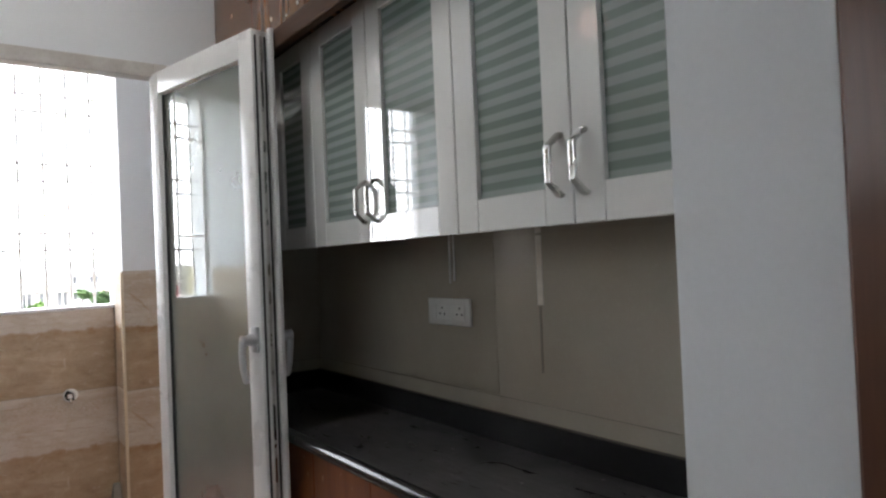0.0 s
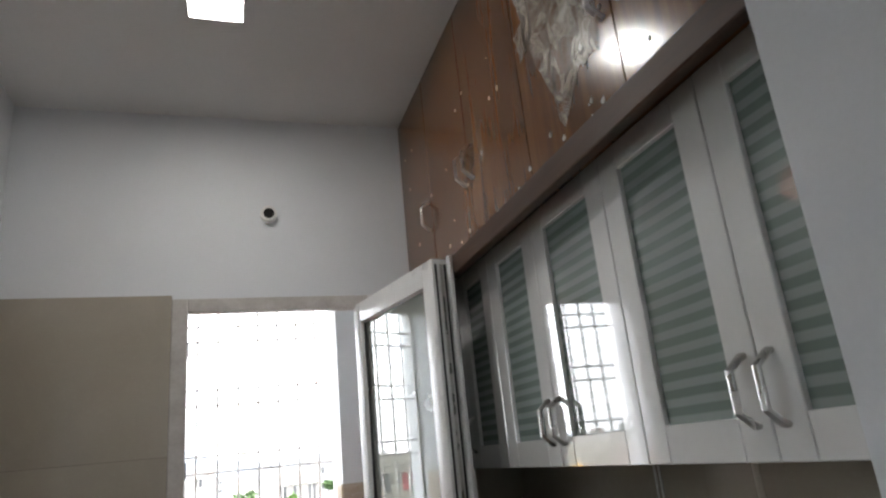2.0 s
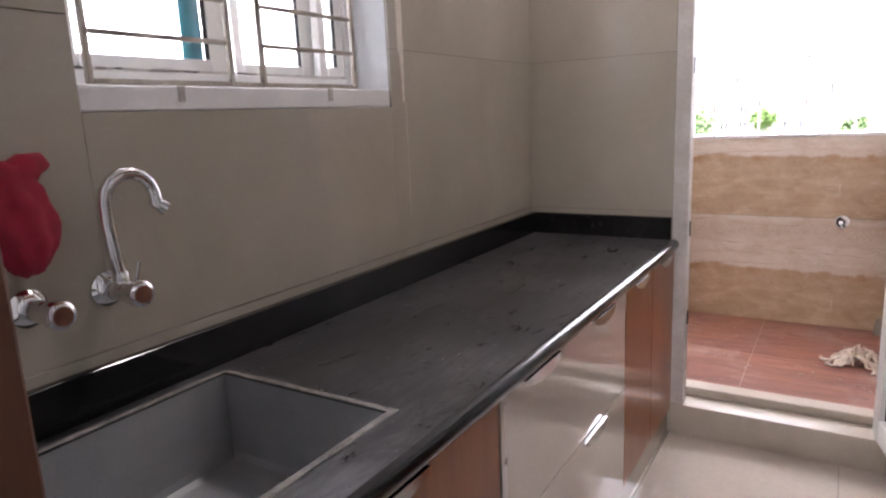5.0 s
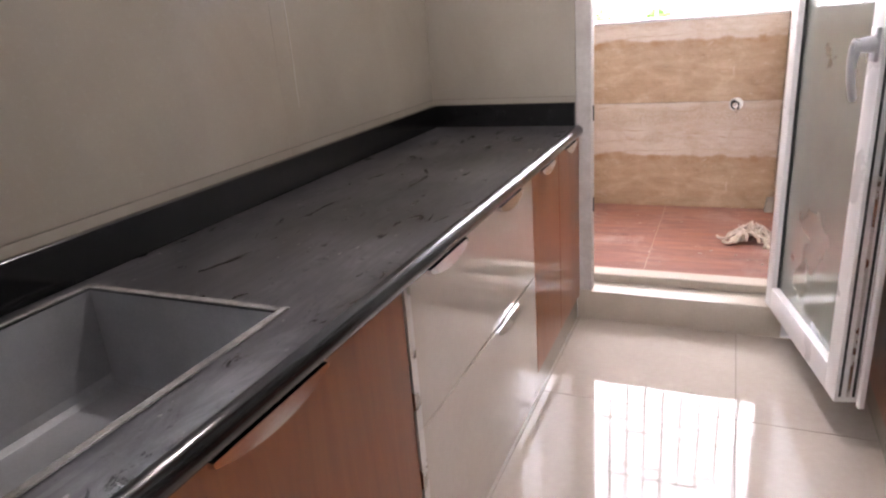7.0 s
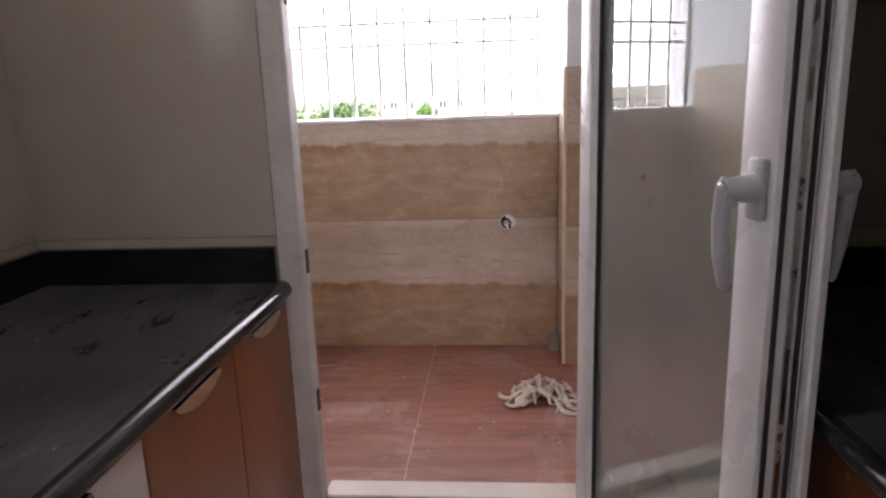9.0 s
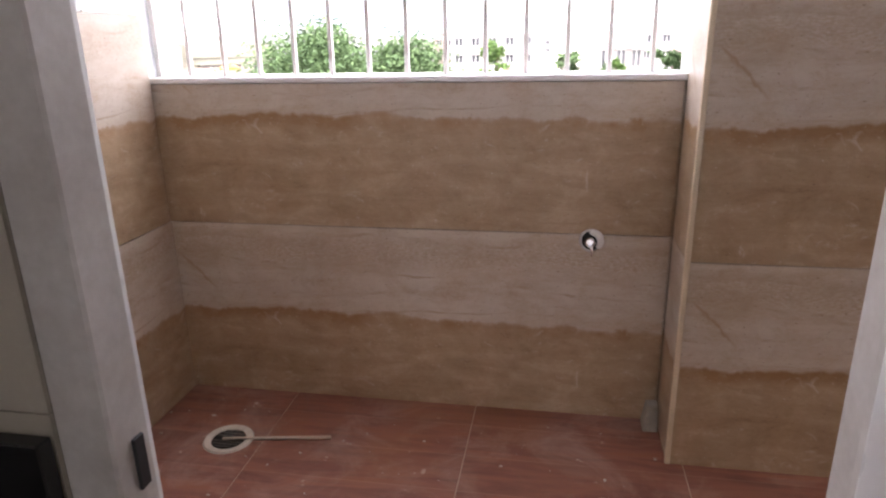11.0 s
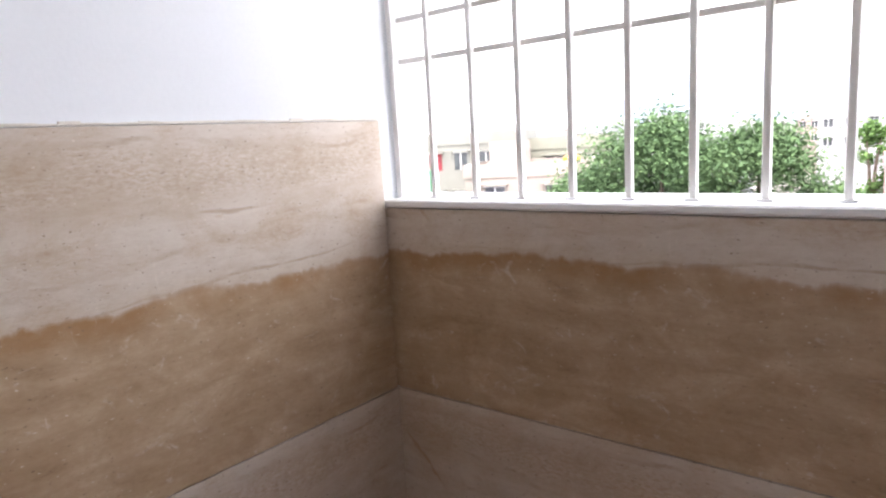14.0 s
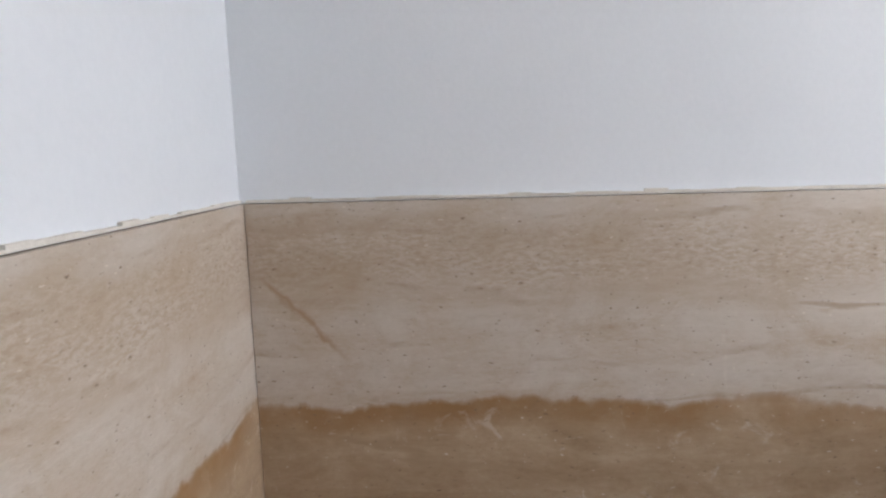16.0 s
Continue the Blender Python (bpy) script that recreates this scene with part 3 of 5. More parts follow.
for z in (0.5, 0.87, 1.5, 1.95):
    part("strike_plate", boxed(0.6715, 0.676, 0.02, 0.036, z - 0.03, z + 0.03, bevel=0.001), M_GASKET, fr)
part("door_frame", box(boxed(1.345, DX1, -0.006, 0.05, 0.13, DZ1, bevel=0.003), 1.355, DX1, 0.05, 0.11, 0.13, DZ1, bevel=0.003), M_DUSTSHADE, door, "", 30)
part("door_frame", box(boxed(0.672, 1.345, -0.006, 0.05, 2.098, DZ1, bevel=0.003), 0.655, 1.355, 0.05, 0.11, 2.112, DZ1, bevel=0.003), M_DUSTSHADE, door, "", 30)

# the leaf, drawn along local x from its hinge, then swung open
LW, LT, LZ0, LZ1, ST = 0.70, 0.06, 0.137, 2.11, 0.078
leaf_m = Matrix.Translation((1.333 + LT * 0.979, 0.018 + LT * 0.204, 0)) @ Matrix.Rotation(math.atan2(-0.684, 0.156), 4, "Z")


def swung(bm):
    bmesh.ops.transform(bm, verts=bm.verts, matrix=leaf_m)
    return bm


bm = bmesh.new()
for x0, x1, z0, z1 in ((0, ST * 0.8, LZ0, LZ1), (LW - ST, LW, LZ0, LZ1), (ST * 0.8, LW - ST, LZ0, LZ0 + 0.085), (ST * 0.8, LW - ST, LZ1 - 0.085, LZ1)):
    box(bm, x0, x1, -LT, 0, z0, z1, bevel=0.004, seg=2)
leaf = part("door_leaf", swung(bm), M_UPVC, door, "white plastic door leaf", 30)
bm = boxed(ST * 0.8 - 0.002, LW - ST + 0.002, -LT / 2 - 0.004, -LT / 2 + 0.004, LZ0 + 0.083, LZ1 - 0.083)
pane = part("pane", swung(bm), M_GLASS, leaf, "clear greenish glass pane")
for x0, x1 in ((ST * 0.8, ST * 0.8 + 0.006), (LW - ST - 0.006, LW - ST)):
    for y in (-LT / 2 - 0.012, -LT / 2 + 0.0045):
        part("gasket", swung(boxed(x0, x1, y, y + 0.0075, LZ0 + 0.085, LZ1 - 0.085)), M_GASKET, leaf)
for y0, y1, mat in ((-0.05, -0.044, M_GASKET), (-0.03, -0.022, M_NICKEL), (-0.014, -0.008, M_GASKET)):
    part("edge_strip", swung(boxed(LW, LW + 0.004, y0, y1, LZ0 + 0.02, LZ1 - 0.02)), mat, leaf)
part("flange", swung(boxed(LW - 0.004, LW + 0.016, 0.0, 0.016, LZ0 - 0.012, LZ1 + 0.012, bevel=0.003)), M_UPVC, leaf)
for side in (-1, 1):
    y0 = -LT if side < 0 else 0.016
    hx, hz = LW - 0.028, 1.122
    bm = bmesh.new()
    box(bm, hx - 0.017, hx + 0.017, min(y0, y0 + side * 0.012), max(y0, y0 + side * 0.012), hz - 0.042, hz + 0.04, bevel=0.005, seg=2)
    lathe(bm, [(0.021, 0), (0.0185, 0.014), (0.016, 0.03), (0.0145, 0.046)], Matrix.Translation((hx, y0 + side * 0.01, hz)) @ Matrix.Rotation(radians(90) * -side, 4, "X"), 16)
    e = y0 + side * 0.046
    tube(bm, [(hx, e - side * 0.004, hz + 0.012), (hx, e + side * 0.004, hz - 0.006), (hx - 0.004, e + side * 0.006, hz - 0.04), (hx - 0.006, e + side * 0.003, hz - 0.085), (hx - 0.006, e - side * 0.006, hz - 0.128), (hx - 0.006, e - side * 0.008, hz - 0.135)], [0.0145, 0.0135, 0.0115, 0.0105, 0.0095, 0.0065], 14, 0.85)
    h = part("door_handle", swung(bm), M_HANDLE, leaf, "pale grey lever handle", 40)
    bm = lathe(bmesh.new(), [(0.007, 0), (0.007, 0.004), (0.004, 0.006)], Matrix.Translation((hx + 0.002, e + side * 0.009, hz + 0.003)) @ Matrix.Rotation(radians(90) * -side, 4, "X"), 12)
    part("screw", swung(bm), M_NICKEL, h)

# ---- kitchen window ----
window = thing("window_1", (-0.14, -1.5, WZ0), "white sliding window behind a painted steel grille", "window", kind="structure")
part("window_sill", boxed(-0.2, 0.004, WY0 + 0.001, WY1 - 0.001, WZ0 + 0.001, 1.437, bevel=0.003), M_SILL, window)
bm = bmesh.new()
FX0, FX1 = -0.19, -0.115
box(bm, FX0, FX1, WY0, WY0 + 0.035, 1.437, WZ1, bevel=0.003)
box(bm, FX0, FX1, WY1 - 0.05, WY1, 1.437, WZ1, bevel=0.003)
box(bm, FX0, FX1, WY0 + 0.035, WY1 - 0.05, 1.437, 1.475, bevel=0.003)
box(bm, FX0, FX1, WY0 + 0.035, WY1 - 0.05, WZ1 - 0.05, WZ1, bevel=0.003)
part("window_frame", bm, M_UPVC, window, "", 30)
for k in range(3):
    part("track", boxed(-0.18 + 0.028 * k, -0.174 + 0.028 * k, WY0 + 0.035, WY1 - 0.05, 1.475, 1.481), M_NICKEL, window)


def sash(y0, y1, x0, x1, left, right, film=""):
    z0, z1 = 1.478, WZ1 - 0.052
    bm = bmesh.new()
    box(bm, x0, x1, y0, y0 + left, z0, z1, bevel=0.003)
    box(bm, x0, x1, y1 - right, y1, z0, z1, bevel=0.003)
    box(bm, x0, x1, y0 + left, y1 - right, z0, z0 + 0.03, bevel=0.003)
    box(bm, x0, x1, y0 + left, y1 - right, z1 - 0.05, z1, bevel=0.003)
    s = part("sash", bm, M_UPVC, window, "", 30)
    p = part("pane", boxed((x0 + x1) / 2 - 0.002, (x0 + x1) / 2 + 0.002, y0 + left, y1 - right, z0 + 0.03, z1 - 0.05), M_PANE, s)
    p.visible_shadow = False
    part("gasket", boxed(x1 - 0.012, x1 - 0.004, y1 - right - 0.006, y1 - right, z0 + 0.03, z1 - 0.05), M_GASKET, s)
    if film:
        part("film", boxed(x0 + 0.004, x0 + 0.008, y1 - right - 0.062, y1 - right - 0.006, z0 + 0.03, z1 - 0.05), M_TEAL, s, "strip of blue protective film")
    return s


sash(WY0 + 0.03, -1.512, -0.15, -0.122, 0.055, 0.062, "blue")
sash(-1.47, -1.14, -0.185, -0.157, 0.03, 0.085)
sash(-1.185, -1.08, -0.15, -0.122, 0.03, 0.03)

grille = thing("window_grille", (-0.02, -1.55, 1.445), "old painted steel bar grille with rust spots", "grille")
for y in (-1.943, -1.607, -1.51, -1.165):
    part("bar", boxed(-0.026, -0.014, y - 0.006, y + 0.006, 1.44, 2.07, bevel=0.0015), M_RUST, grille)
for k, z in enumerate((1.445, 1.535, 1.625, 1.715, 1.803, 1.893, 1.98, 2.065)):
    for y0, y1 in ((-1.937, -1.613), (-1.504, -1.171)):
        part("bar", boxed(-0.025, -0.015, y0, y1, z - 0.005, z + 0.005, bevel=0.0015), M_RUST, grille)
    if k in (0, 4, 5, 7):
        part("bar", boxed(-0.025, -0.015, -1.601, -1.516, z - 0.005, z + 0.005, bevel=0.0015), M_RUST, grille)
for y in (-1.767, -1.36):
    part("bracket", boxed(-0.024, -0.016, y - 0.008, y + 0.008, 2.071, WZ1), M_RUST, grille)
    part("bracket", boxed(-0.024, -0.016, y - 0.006 + 0.03, y + 0.006 + 0.03, 1.4375, 1.4395), M_RUST, grille)
part("bracket", boxed(-0.025, -0.015, -1.158, WY1 - 0.0005, 1.757, 1.767), M_RUST, grille)
part("bracket", boxed(-0.025, -0.015, WY0 + 0.0005, -1.95, 1.757, 1.767), M_RUST, grille)
for y in (-1.765, -1.3):
    part("bracket", boxed(-0.008, 0.006, y - 0.008, y + 0.008, 1.405, 1.4372), M_CEMENT, grille)

# ---- entrance frame ----
ent = thing("door_2", (EX1, PY0, 0), "dark brown wooden entrance frame", "door frame", kind="structure")
part("jamb", boxed(EX1 - 0.004, EX1 + 0.1, -2.48, PY0 - 0.0005, 0, 2.2, bevel=0.004), M_DOORWOOD, ent, "", 30)
part("jamb", boxed(EX0 - 0.1, EX0 + 0.002, -2.48, PY0 - 0.0005, 0, 2.2, bevel=0.004), M_DOORWOOD, ent, "", 30)
part("lintel", boxed(EX0 + 0.002, EX1 - 0.004, -2.48, PY0 - 0.0005, 2.12, 2.2, bevel=0.004), M_DOORWOOD, ent, "", 30)

# ---- cabinets ----
def bar_handle(x, y, z, length, parent, out=-1):
    """An upright bow handle on a door face that looks along -x."""
    bm = bmesh.new()
    s, h = 0.034 * out, length / 2
    tube(bm, [(x, y, z - h), (x + s * 0.15, y, z - h), (x + s, y, z - h + 0.024), (x + s, y, z + h - 0.024), (x + s * 0.15, y, z + h), (x, y, z + h)], [0.011, 0.011, 0.0095, 0.0095, 0.011, 0.011], 8, 0.6)
    return part("handle", bm, M_NICKEL, parent, "brushed nickel bow handle", 40)


WX, WB, WT = 1.693, 1.408, 2.125


def wall_cabinet(y0, ym, y1):
    c = thing("wall_cabinet", (WX, (y0 + y1) / 2, WB), "glossy white wall cabinet with striped glass doors", "cabinet", "white wall cabinets")
    part("body", boxed(WX + 0.021, XR, y0 + 0.0005, y1 - 0.0005, WB, WT), M_GLOSS, c)
    for a, b, hy in ((y0, ym, ym - 0.032), (ym, y1, ym + 0.032)):
        a, b = a + 0.0015, b - 0.0015
        w = 0.075
        bm = bmesh.new()
        box(bm, WX, WX + 0.02, a, a + w, WB, WT, bevel=0.002)
        box(bm, WX, WX + 0.02, b - w, b, WB, WT, bevel=0.002)
        box(bm, WX, WX + 0.02, a + w, b - w, WB, WB + 0.076, bevel=0.002)
        box(bm, WX, WX + 0.02, a + w, b - w, 2.062, WT, bevel=0.002)
        d = part("door", bm, M_GLOSS, c, "", 30)
        part("pane", boxed(WX + 0.012, WX + 0.018, a + w, b - w, WB + 0.076, 2.062), M_STRIPE, d, "frosted glass with clear stripes")
        bar_handle(WX, hy, 1.526, 0.118, d)
    return c


wall_cabinet(-2.199, -1.803, -1.434)
wall_cabinet(-1.434, -1.028, -0.655)
wall_cabinet(-0.655, -0.32, -0.002)

LX, LB = 1.588, 2.13
loft_edges = (-2.199, -1.747, -1.298, -0.859, -0.421, -0.002)
loft_handles = {0: (1,), 1: (-1,), 2: (1,), 3: (-1,), 4: (-1,)}
for k, (a, b) in enumerate(zip(loft_edges, loft_edges[1:])):
    c = thing("loft_cabinet", (LX, (a + b) / 2, LB), "brown wood-laminate loft cabinet under the ceiling" if k != 1 else "brown loft cabinet with torn protective film", "cabinet", "loft cabinets")
    part("body", boxed(LX + 0.021, XR, a + 0.0005, b - 0.0005, LB, TOP - 0.002), M_LOFT, c)
    d = part("door", boxed(LX, LX + 0.02, a + 0.0015, b - 0.0015, LB + 0.002, TOP - 0.006, bevel=0.0015), M_LOFT, c)
    for s in loft_handles[k]:
        bar_handle(LX, b - 0.035 if s > 0 else a + 0.035, 2.37, 0.115, d)
# lip coloured dark for the shade beneath the loft doors
loft_lip = solo("loft_lip", boxed(LX - 0.012, LX + 0.02, -2.199, -0.002, 2.062, LB - 0.001, bevel=0.003), M_SHADELIP, "wooden lip under the loft cabinets, darkened for shade", "trim", kind="structure", smooth=30)


def torn_film(outline, x, name):
    """A thin torn sheet with an uneven edge, a hair off the door."""
    bm = bmesh.new()
    n = len(outline)
    ring = []
    for i in range(n):
        (y0, z0), (y1, z1) = outline[i], outline[(i + 1) % n]
        for f in (0, 0.25, 0.5, 0.75):
            j = 0.012 * noise.noise(Vector((i * 3.1 + f * 7, x, 2)))
            ring.append((y0 + (y1 - y0) * f + j, z0 + (z1 - z0) * f - j))
    front = [bm.verts.new((x - 0.002 - 0.004 * abs(noise.noise(Vector((p[0] * 9, p[1] * 9, 1)))), *p)) for p in ring]
    back = [bm.verts.new((x - 0.0008, *p)) for p in ring]
    bm.faces.new(front)
    bm.faces.new(back[::-1])
    for i in range(len(ring)):
        bm.faces.new((front[i], front[(i + 1) % len(ring)], back[(i + 1) % len(ring)], back[i]))
    return solo(name, bm, M_FILM, "torn crumpled protective film stuck on a loft door", "film")


def scraps(seed, count):
    """Tiny torn bits of film and lint left on the loft doors and their lip."""
    rnd = random.Random(seed)
    bm = bmesh.new()
    for _ in range(count):
        y, z, s = rnd.uniform(-1.95, -0.1), rnd.choice((2.14, 2.15, 2.2, 2.3, 2.45, 2.6, 2.75)) + rnd.uniform(-0.01, 0.05), rnd.uniform(0.002, 0.0075)
        ring = [(y + s * rnd.uniform(0.5, 1.2) * math.cos(a), z + 1.4 * s * rnd.uniform(0.5, 1.2) * math.sin(a)) for a in (0, 1.1, 2.2, 3.3, 4.3, 5.3)]
        front = [bm.verts.new((LX - 0.003, *p)) for p in ring]
        back = [bm.verts.new((LX - 0.0004, *p)) for p in ring]
        bm.faces.new(front)
        for i in range(6):
            bm.faces.new((front[i], front[(i + 1) % 6], back[(i + 1) % 6], back[i]))
    return solo("film_scraps", bm, M_PUTTY, "tiny pale scraps of torn film on loft doors", "debris", kind="stuff")


scraps(5, 34)
torn_film([(-1.34, 2.66), (-1.47, 2.62), (-1.62, 2.64), (-1.7, 2.4), (-1.69, 2.26), (-1.6, 2.27), (-1.5, 2.17), (-1.46, 2.3), (-1.4, 2.4)], LX, "protective_film")
torn_film([(-1.31, 2.55), (-1.36, 2.55), (-1.37, 2.47), (-1.33, 2.46)], LX, "protective_film")

# base units
CT, CTR = 0.83, 0.812
BX = 0.622


def wave_pull(y0, y1, z, x, parent, out=1):
    """A wavy aluminium finger pull along the top edge of a front."""
    bm = bmesh.new()
    n = 18
    rows = []
    for i in range(n + 1):
        f = i / n
        y = y0 + (y1 - y0) * f
        drop = 0.006 + 0.022 * math.sin(math.pi * f) ** 0.8
        rows.append([bm.verts.new((x + out * dx, y, zz)) for dx, zz in ((0.0, z), (0.012, z), (0.014, z - drop), (0.003, z - drop - 0.003))])
    for a, b in zip(rows, rows[1:]):
        for k in range(4):
            bm.faces.new((a[k], a[(k + 1) % 4], b[(k + 1) % 4], b[k]))
    bm.faces.new(rows[0][::-1])
    bm.faces.new(rows[-1])
    return part("handle", bm, M_CHROME, parent, "wavy chrome finger pull", 50)


def base_front(c, y0, y1, z0, z1, mat, pull, x=BX, out=1, kind="door"):
    d = part(kind, boxed(x - 0.02 if out > 0 else x, x if out > 0 else x + 0.02, y0 + 0.002, y1 - 0.002, z0, z1, bevel=0.0015), mat, c)
    if pull:
        wave_pull(pull[0], pull[1], z1 + 0.001, x + out * 0.0005, d, out)
    return d


def base_unit(name, y0, y1, mat, label, x=BX, out=1, top=CT - 0.04):
    c = thing(name, (x, (y0 + y1) / 2, 0), label, "cabinet", "base cabinets")
    xs = (0.001, x - 0.021) if out > 0 else (x + 0.021, XR - 0.001)
    part("body", boxed(*xs, y0 + 0.0005, y1 - 0.0005, 0.1, top), mat, c)
    part("plinth", boxed(*((0.001, x - 0.012) if out > 0 else (x + 0.012, XR - 0.001)), y0 + 0.0005, y1 - 0.0005, 0, 0.0995), M_CREAM, c)
    return c


c = base_unit("base_cabinet", -0.34, -0.002, M_BASEWOOD, "reddish-brown wood base cabinet beside the balcony door")
base_front(c, -0.34, -0.002, 0.106, 0.785, M_BASEWOOD, (-0.26, -0.09))
c = base_unit("base_cabinet", -0.68, -0.34, M_BASEWOOD, "reddish-brown wood base cabinet under black granite")
base_front(c, -0.68, -0.34, 0.106, 0.785, M_BASEWOOD, (-0.6, -0.43))
c = base_unit("drawer_unit", -1.55, -0.68, M_CREAM, "glossy cream drawer unit with wavy pulls")
base_front(c, -1.55, -0.68, 0.462, 0.785, M_CREAM, (-1.47, -1.26), kind="drawer")
wave_pull(-1.02, -0.82, 0.786, BX + 0.0005, c)
base_front(c, -1.55, -0.68, 0.106, 0.458, M_CREAM, (-1.09, -0.9), kind="drawer")
part("edge_strip", boxed(BX - 0.02, BX + 0.003, -1.5745, -1.5505, 0.106, 0.786), M_NICKEL, c, "brushed metal edge strip")
c = base_unit("sink_cabinet", -2.389, -1.575, M_BASEWOOD, "reddish-brown wood cabinet under the sink", top=0.6)
base_front(c, -2.389, -1.575, 0.106, 0.785, M_BASEWOOD, (-2.1, -1.85))

# granite worktops with a rounded front edge
def worktop(name, x0, x1, y0, y1, z, front, hole=None):
    w = thing(name, ((x0 + x1) / 2, (y0 + y1) / 2, z - 0.045), "dusty black granite worktop with a rounded front edge", "worktop")
    bm = bmesh.new()
    t = 0.045
    xf = x1 - t / 2 if front > 0 else x0 + t / 2
    prof = [(math.cos(radians(90 - 30 * k)) * t / 2, math.sin(radians(90 - 30 * k)) * t / 2 - t / 2) for k in range(7)]
    a = [bm.verts.new((xf + front * u, y0, z + v)) for u, v in prof]
    b = [bm.verts.new((xf + front * u, y1, z + v)) for u, v in prof]
    for k in range(6):
        bm.faces.new((a[k], a[k + 1], b[k + 1], b[k]))
    bm.faces.new(a)
    bm.faces.new(b)
    bm.faces.new((a[0], b[0], b[-1], a[-1]))
    part("front_edge", bm, M_POLISH, w, "rounded polished edge", 40)
    xs = [x0, xf - 0.0002] if front > 0 else [xf + 0.0002, x1]
    ys = [y0, y1]
    if hole:
        xs, ys = [xs[0], hole[0], hole[1], xs[1]], [y0, hole[2], hole[3], y1]
    bm = bmesh.new()
    grid = {(i, j, k): bm.verts.new((x, y, z - t * k)) for i, x in enumerate(xs) for j, y in enumerate(ys) for k in (0, 1)}
    cells = {(i, j) for i in range(len(xs) - 1) for j in range(len(ys) - 1)} - ({(1, 1)} if hole else set())
    for i, j in cells:
        for k in (0, 1):
            bm.faces.new([grid[p] for p in ((i, j, k), (i + 1, j, k), (i + 1, j + 1, k), (i, j + 1, k))])
        for (di, dj), (p, q) in {(-1, 0): ((i, j), (i, j + 1)), (1, 0): ((i + 1, j), (i + 1, j + 1)), (0, -1): ((i, j), (i + 1, j)), (0, 1): ((i, j + 1), (i + 1, j + 1))}.items():
            if (i + di, j + dj) not in cells:
                bm.faces.new((grid[(*p, 0)], grid[(*q, 0)], grid[(*q, 1)], grid[(*p, 1)]))
    part("slab", bm, M_GRANITE, w)
    return w


SX0, SX1, SY0, SY1 = 0.065, 0.52, -2.32, -1.785
worktop("worktop", 0.0005, 0.64, -2.389, -0.0005, CT, 1, (SX0, SX1, SY0, SY1))
up = thing("upstand", (0.01, -1, CT), "black granite upstand along the tiled wall", "upstand")
part("slab", boxed(0.0105, 0.03, -2.389, -0.0105, CT + 0.0005, 0.92, bevel=0.002), M_POLISH, up)
part("slab", boxed(0.0305, 0.612, -0.03, -0.0105, CT + 0.0005, 0.92, bevel=0.002), M_POLISH, up)

# right-hand base units and worktop
RX = 1.612
redges = (-2.199, -1.83, -1.46, -1.1, -0.74, -0.37, -0.002)
for a, b in zip(redges, redges[1:]):
    c = base_unit("base_cabinet", a, b, M_SCUFFED, "scuffed reddish-brown wood base cabinet", RX, -1, CTR - 0.046)
    base_front(c, a, b, 0.106, CTR - 0.05, M_SCUFFED, None, RX, -1)
worktop("worktop", 1.575, XR - 0.0005, -2.199, -0.0005, CTR, -1)
up = thing("upstand", (XR - 0.01, -1, CTR), "black granite upstand below beige wall tiles", "upstand")
part("slab", boxed(XR - 0.03, XR - 0.0105, -2.199, -0.0105, CTR + 0.0005, 0.895, bevel=0.002), M_POLISH, up)
part("slab", boxed(1.803, XR - 0.0305, -0.03, -0.0105, CTR + 0.0005, 0.895, bevel=0.002), M_POLISH, up)
# ---- kitchen things ----
sink = thing("sink", (0.3, -1.97, CT - 0.2), "steel sink let into the granite with cement-smeared rim", "sink")
bm = bmesh.new()
loops = []
for o, z in ((0.008, CT - 0.004), (0.009, CT - 0.18), (0.014, CT - 0.196), (0.03, CT - 0.202)):
    loops.append([bm.verts.new(p) for p in ((SX0 + o, SY0 + o, z), (SX1 - o, SY0 + o, z), (SX1 - o, SY1 - o, z), (SX0 + o, SY1 - o, z))])
for p, q in zip(loops, loops[1:]):
    for k in range(4):
        bm.faces.new((p[k], p[(k + 1) % 4], q[(k + 1) % 4], q[k]))
bm.faces.new(loops[-1])
bmesh.ops.recalc_face_normals(bm, faces=bm.faces[:])
part("bowl", bm, M_STEEL, sink)
bm = bmesh.new()
w = 0.011
for dims in ((SX0 - 0.004, SX0 + w, SY0 - 0.004, SY1 + 0.004), (SX1 - w, SX1 + 0.004, SY0 - 0.004, SY1 + 0.004), (SX0 + w, SX1 - w, SY0 - 0.004, SY0 + w), (SX0 + w, SX1 - w, SY1 - w, SY1 + 0.004)):
    box(bm, *dims, CT + 0.0005, CT + 0.004, bevel=0.0015)
part("rim", bm, M_RIM, sink, "grey cement-smeared rim")
part("waste", lathe(bmesh.new(), [(0.04, 0), (0.04, 0.003), (0.03, 0.004), (0.02, 0.001)], Matrix.Translation((0.3, -1.97, CT - 0.1995)), 24), M_CHROME, sink, "chrome waste", 40)

TO_X = Matrix.Rotation(radians(90), 4, "Y")
TO_Y = Matrix.Rotation(radians(90), 4, "X")


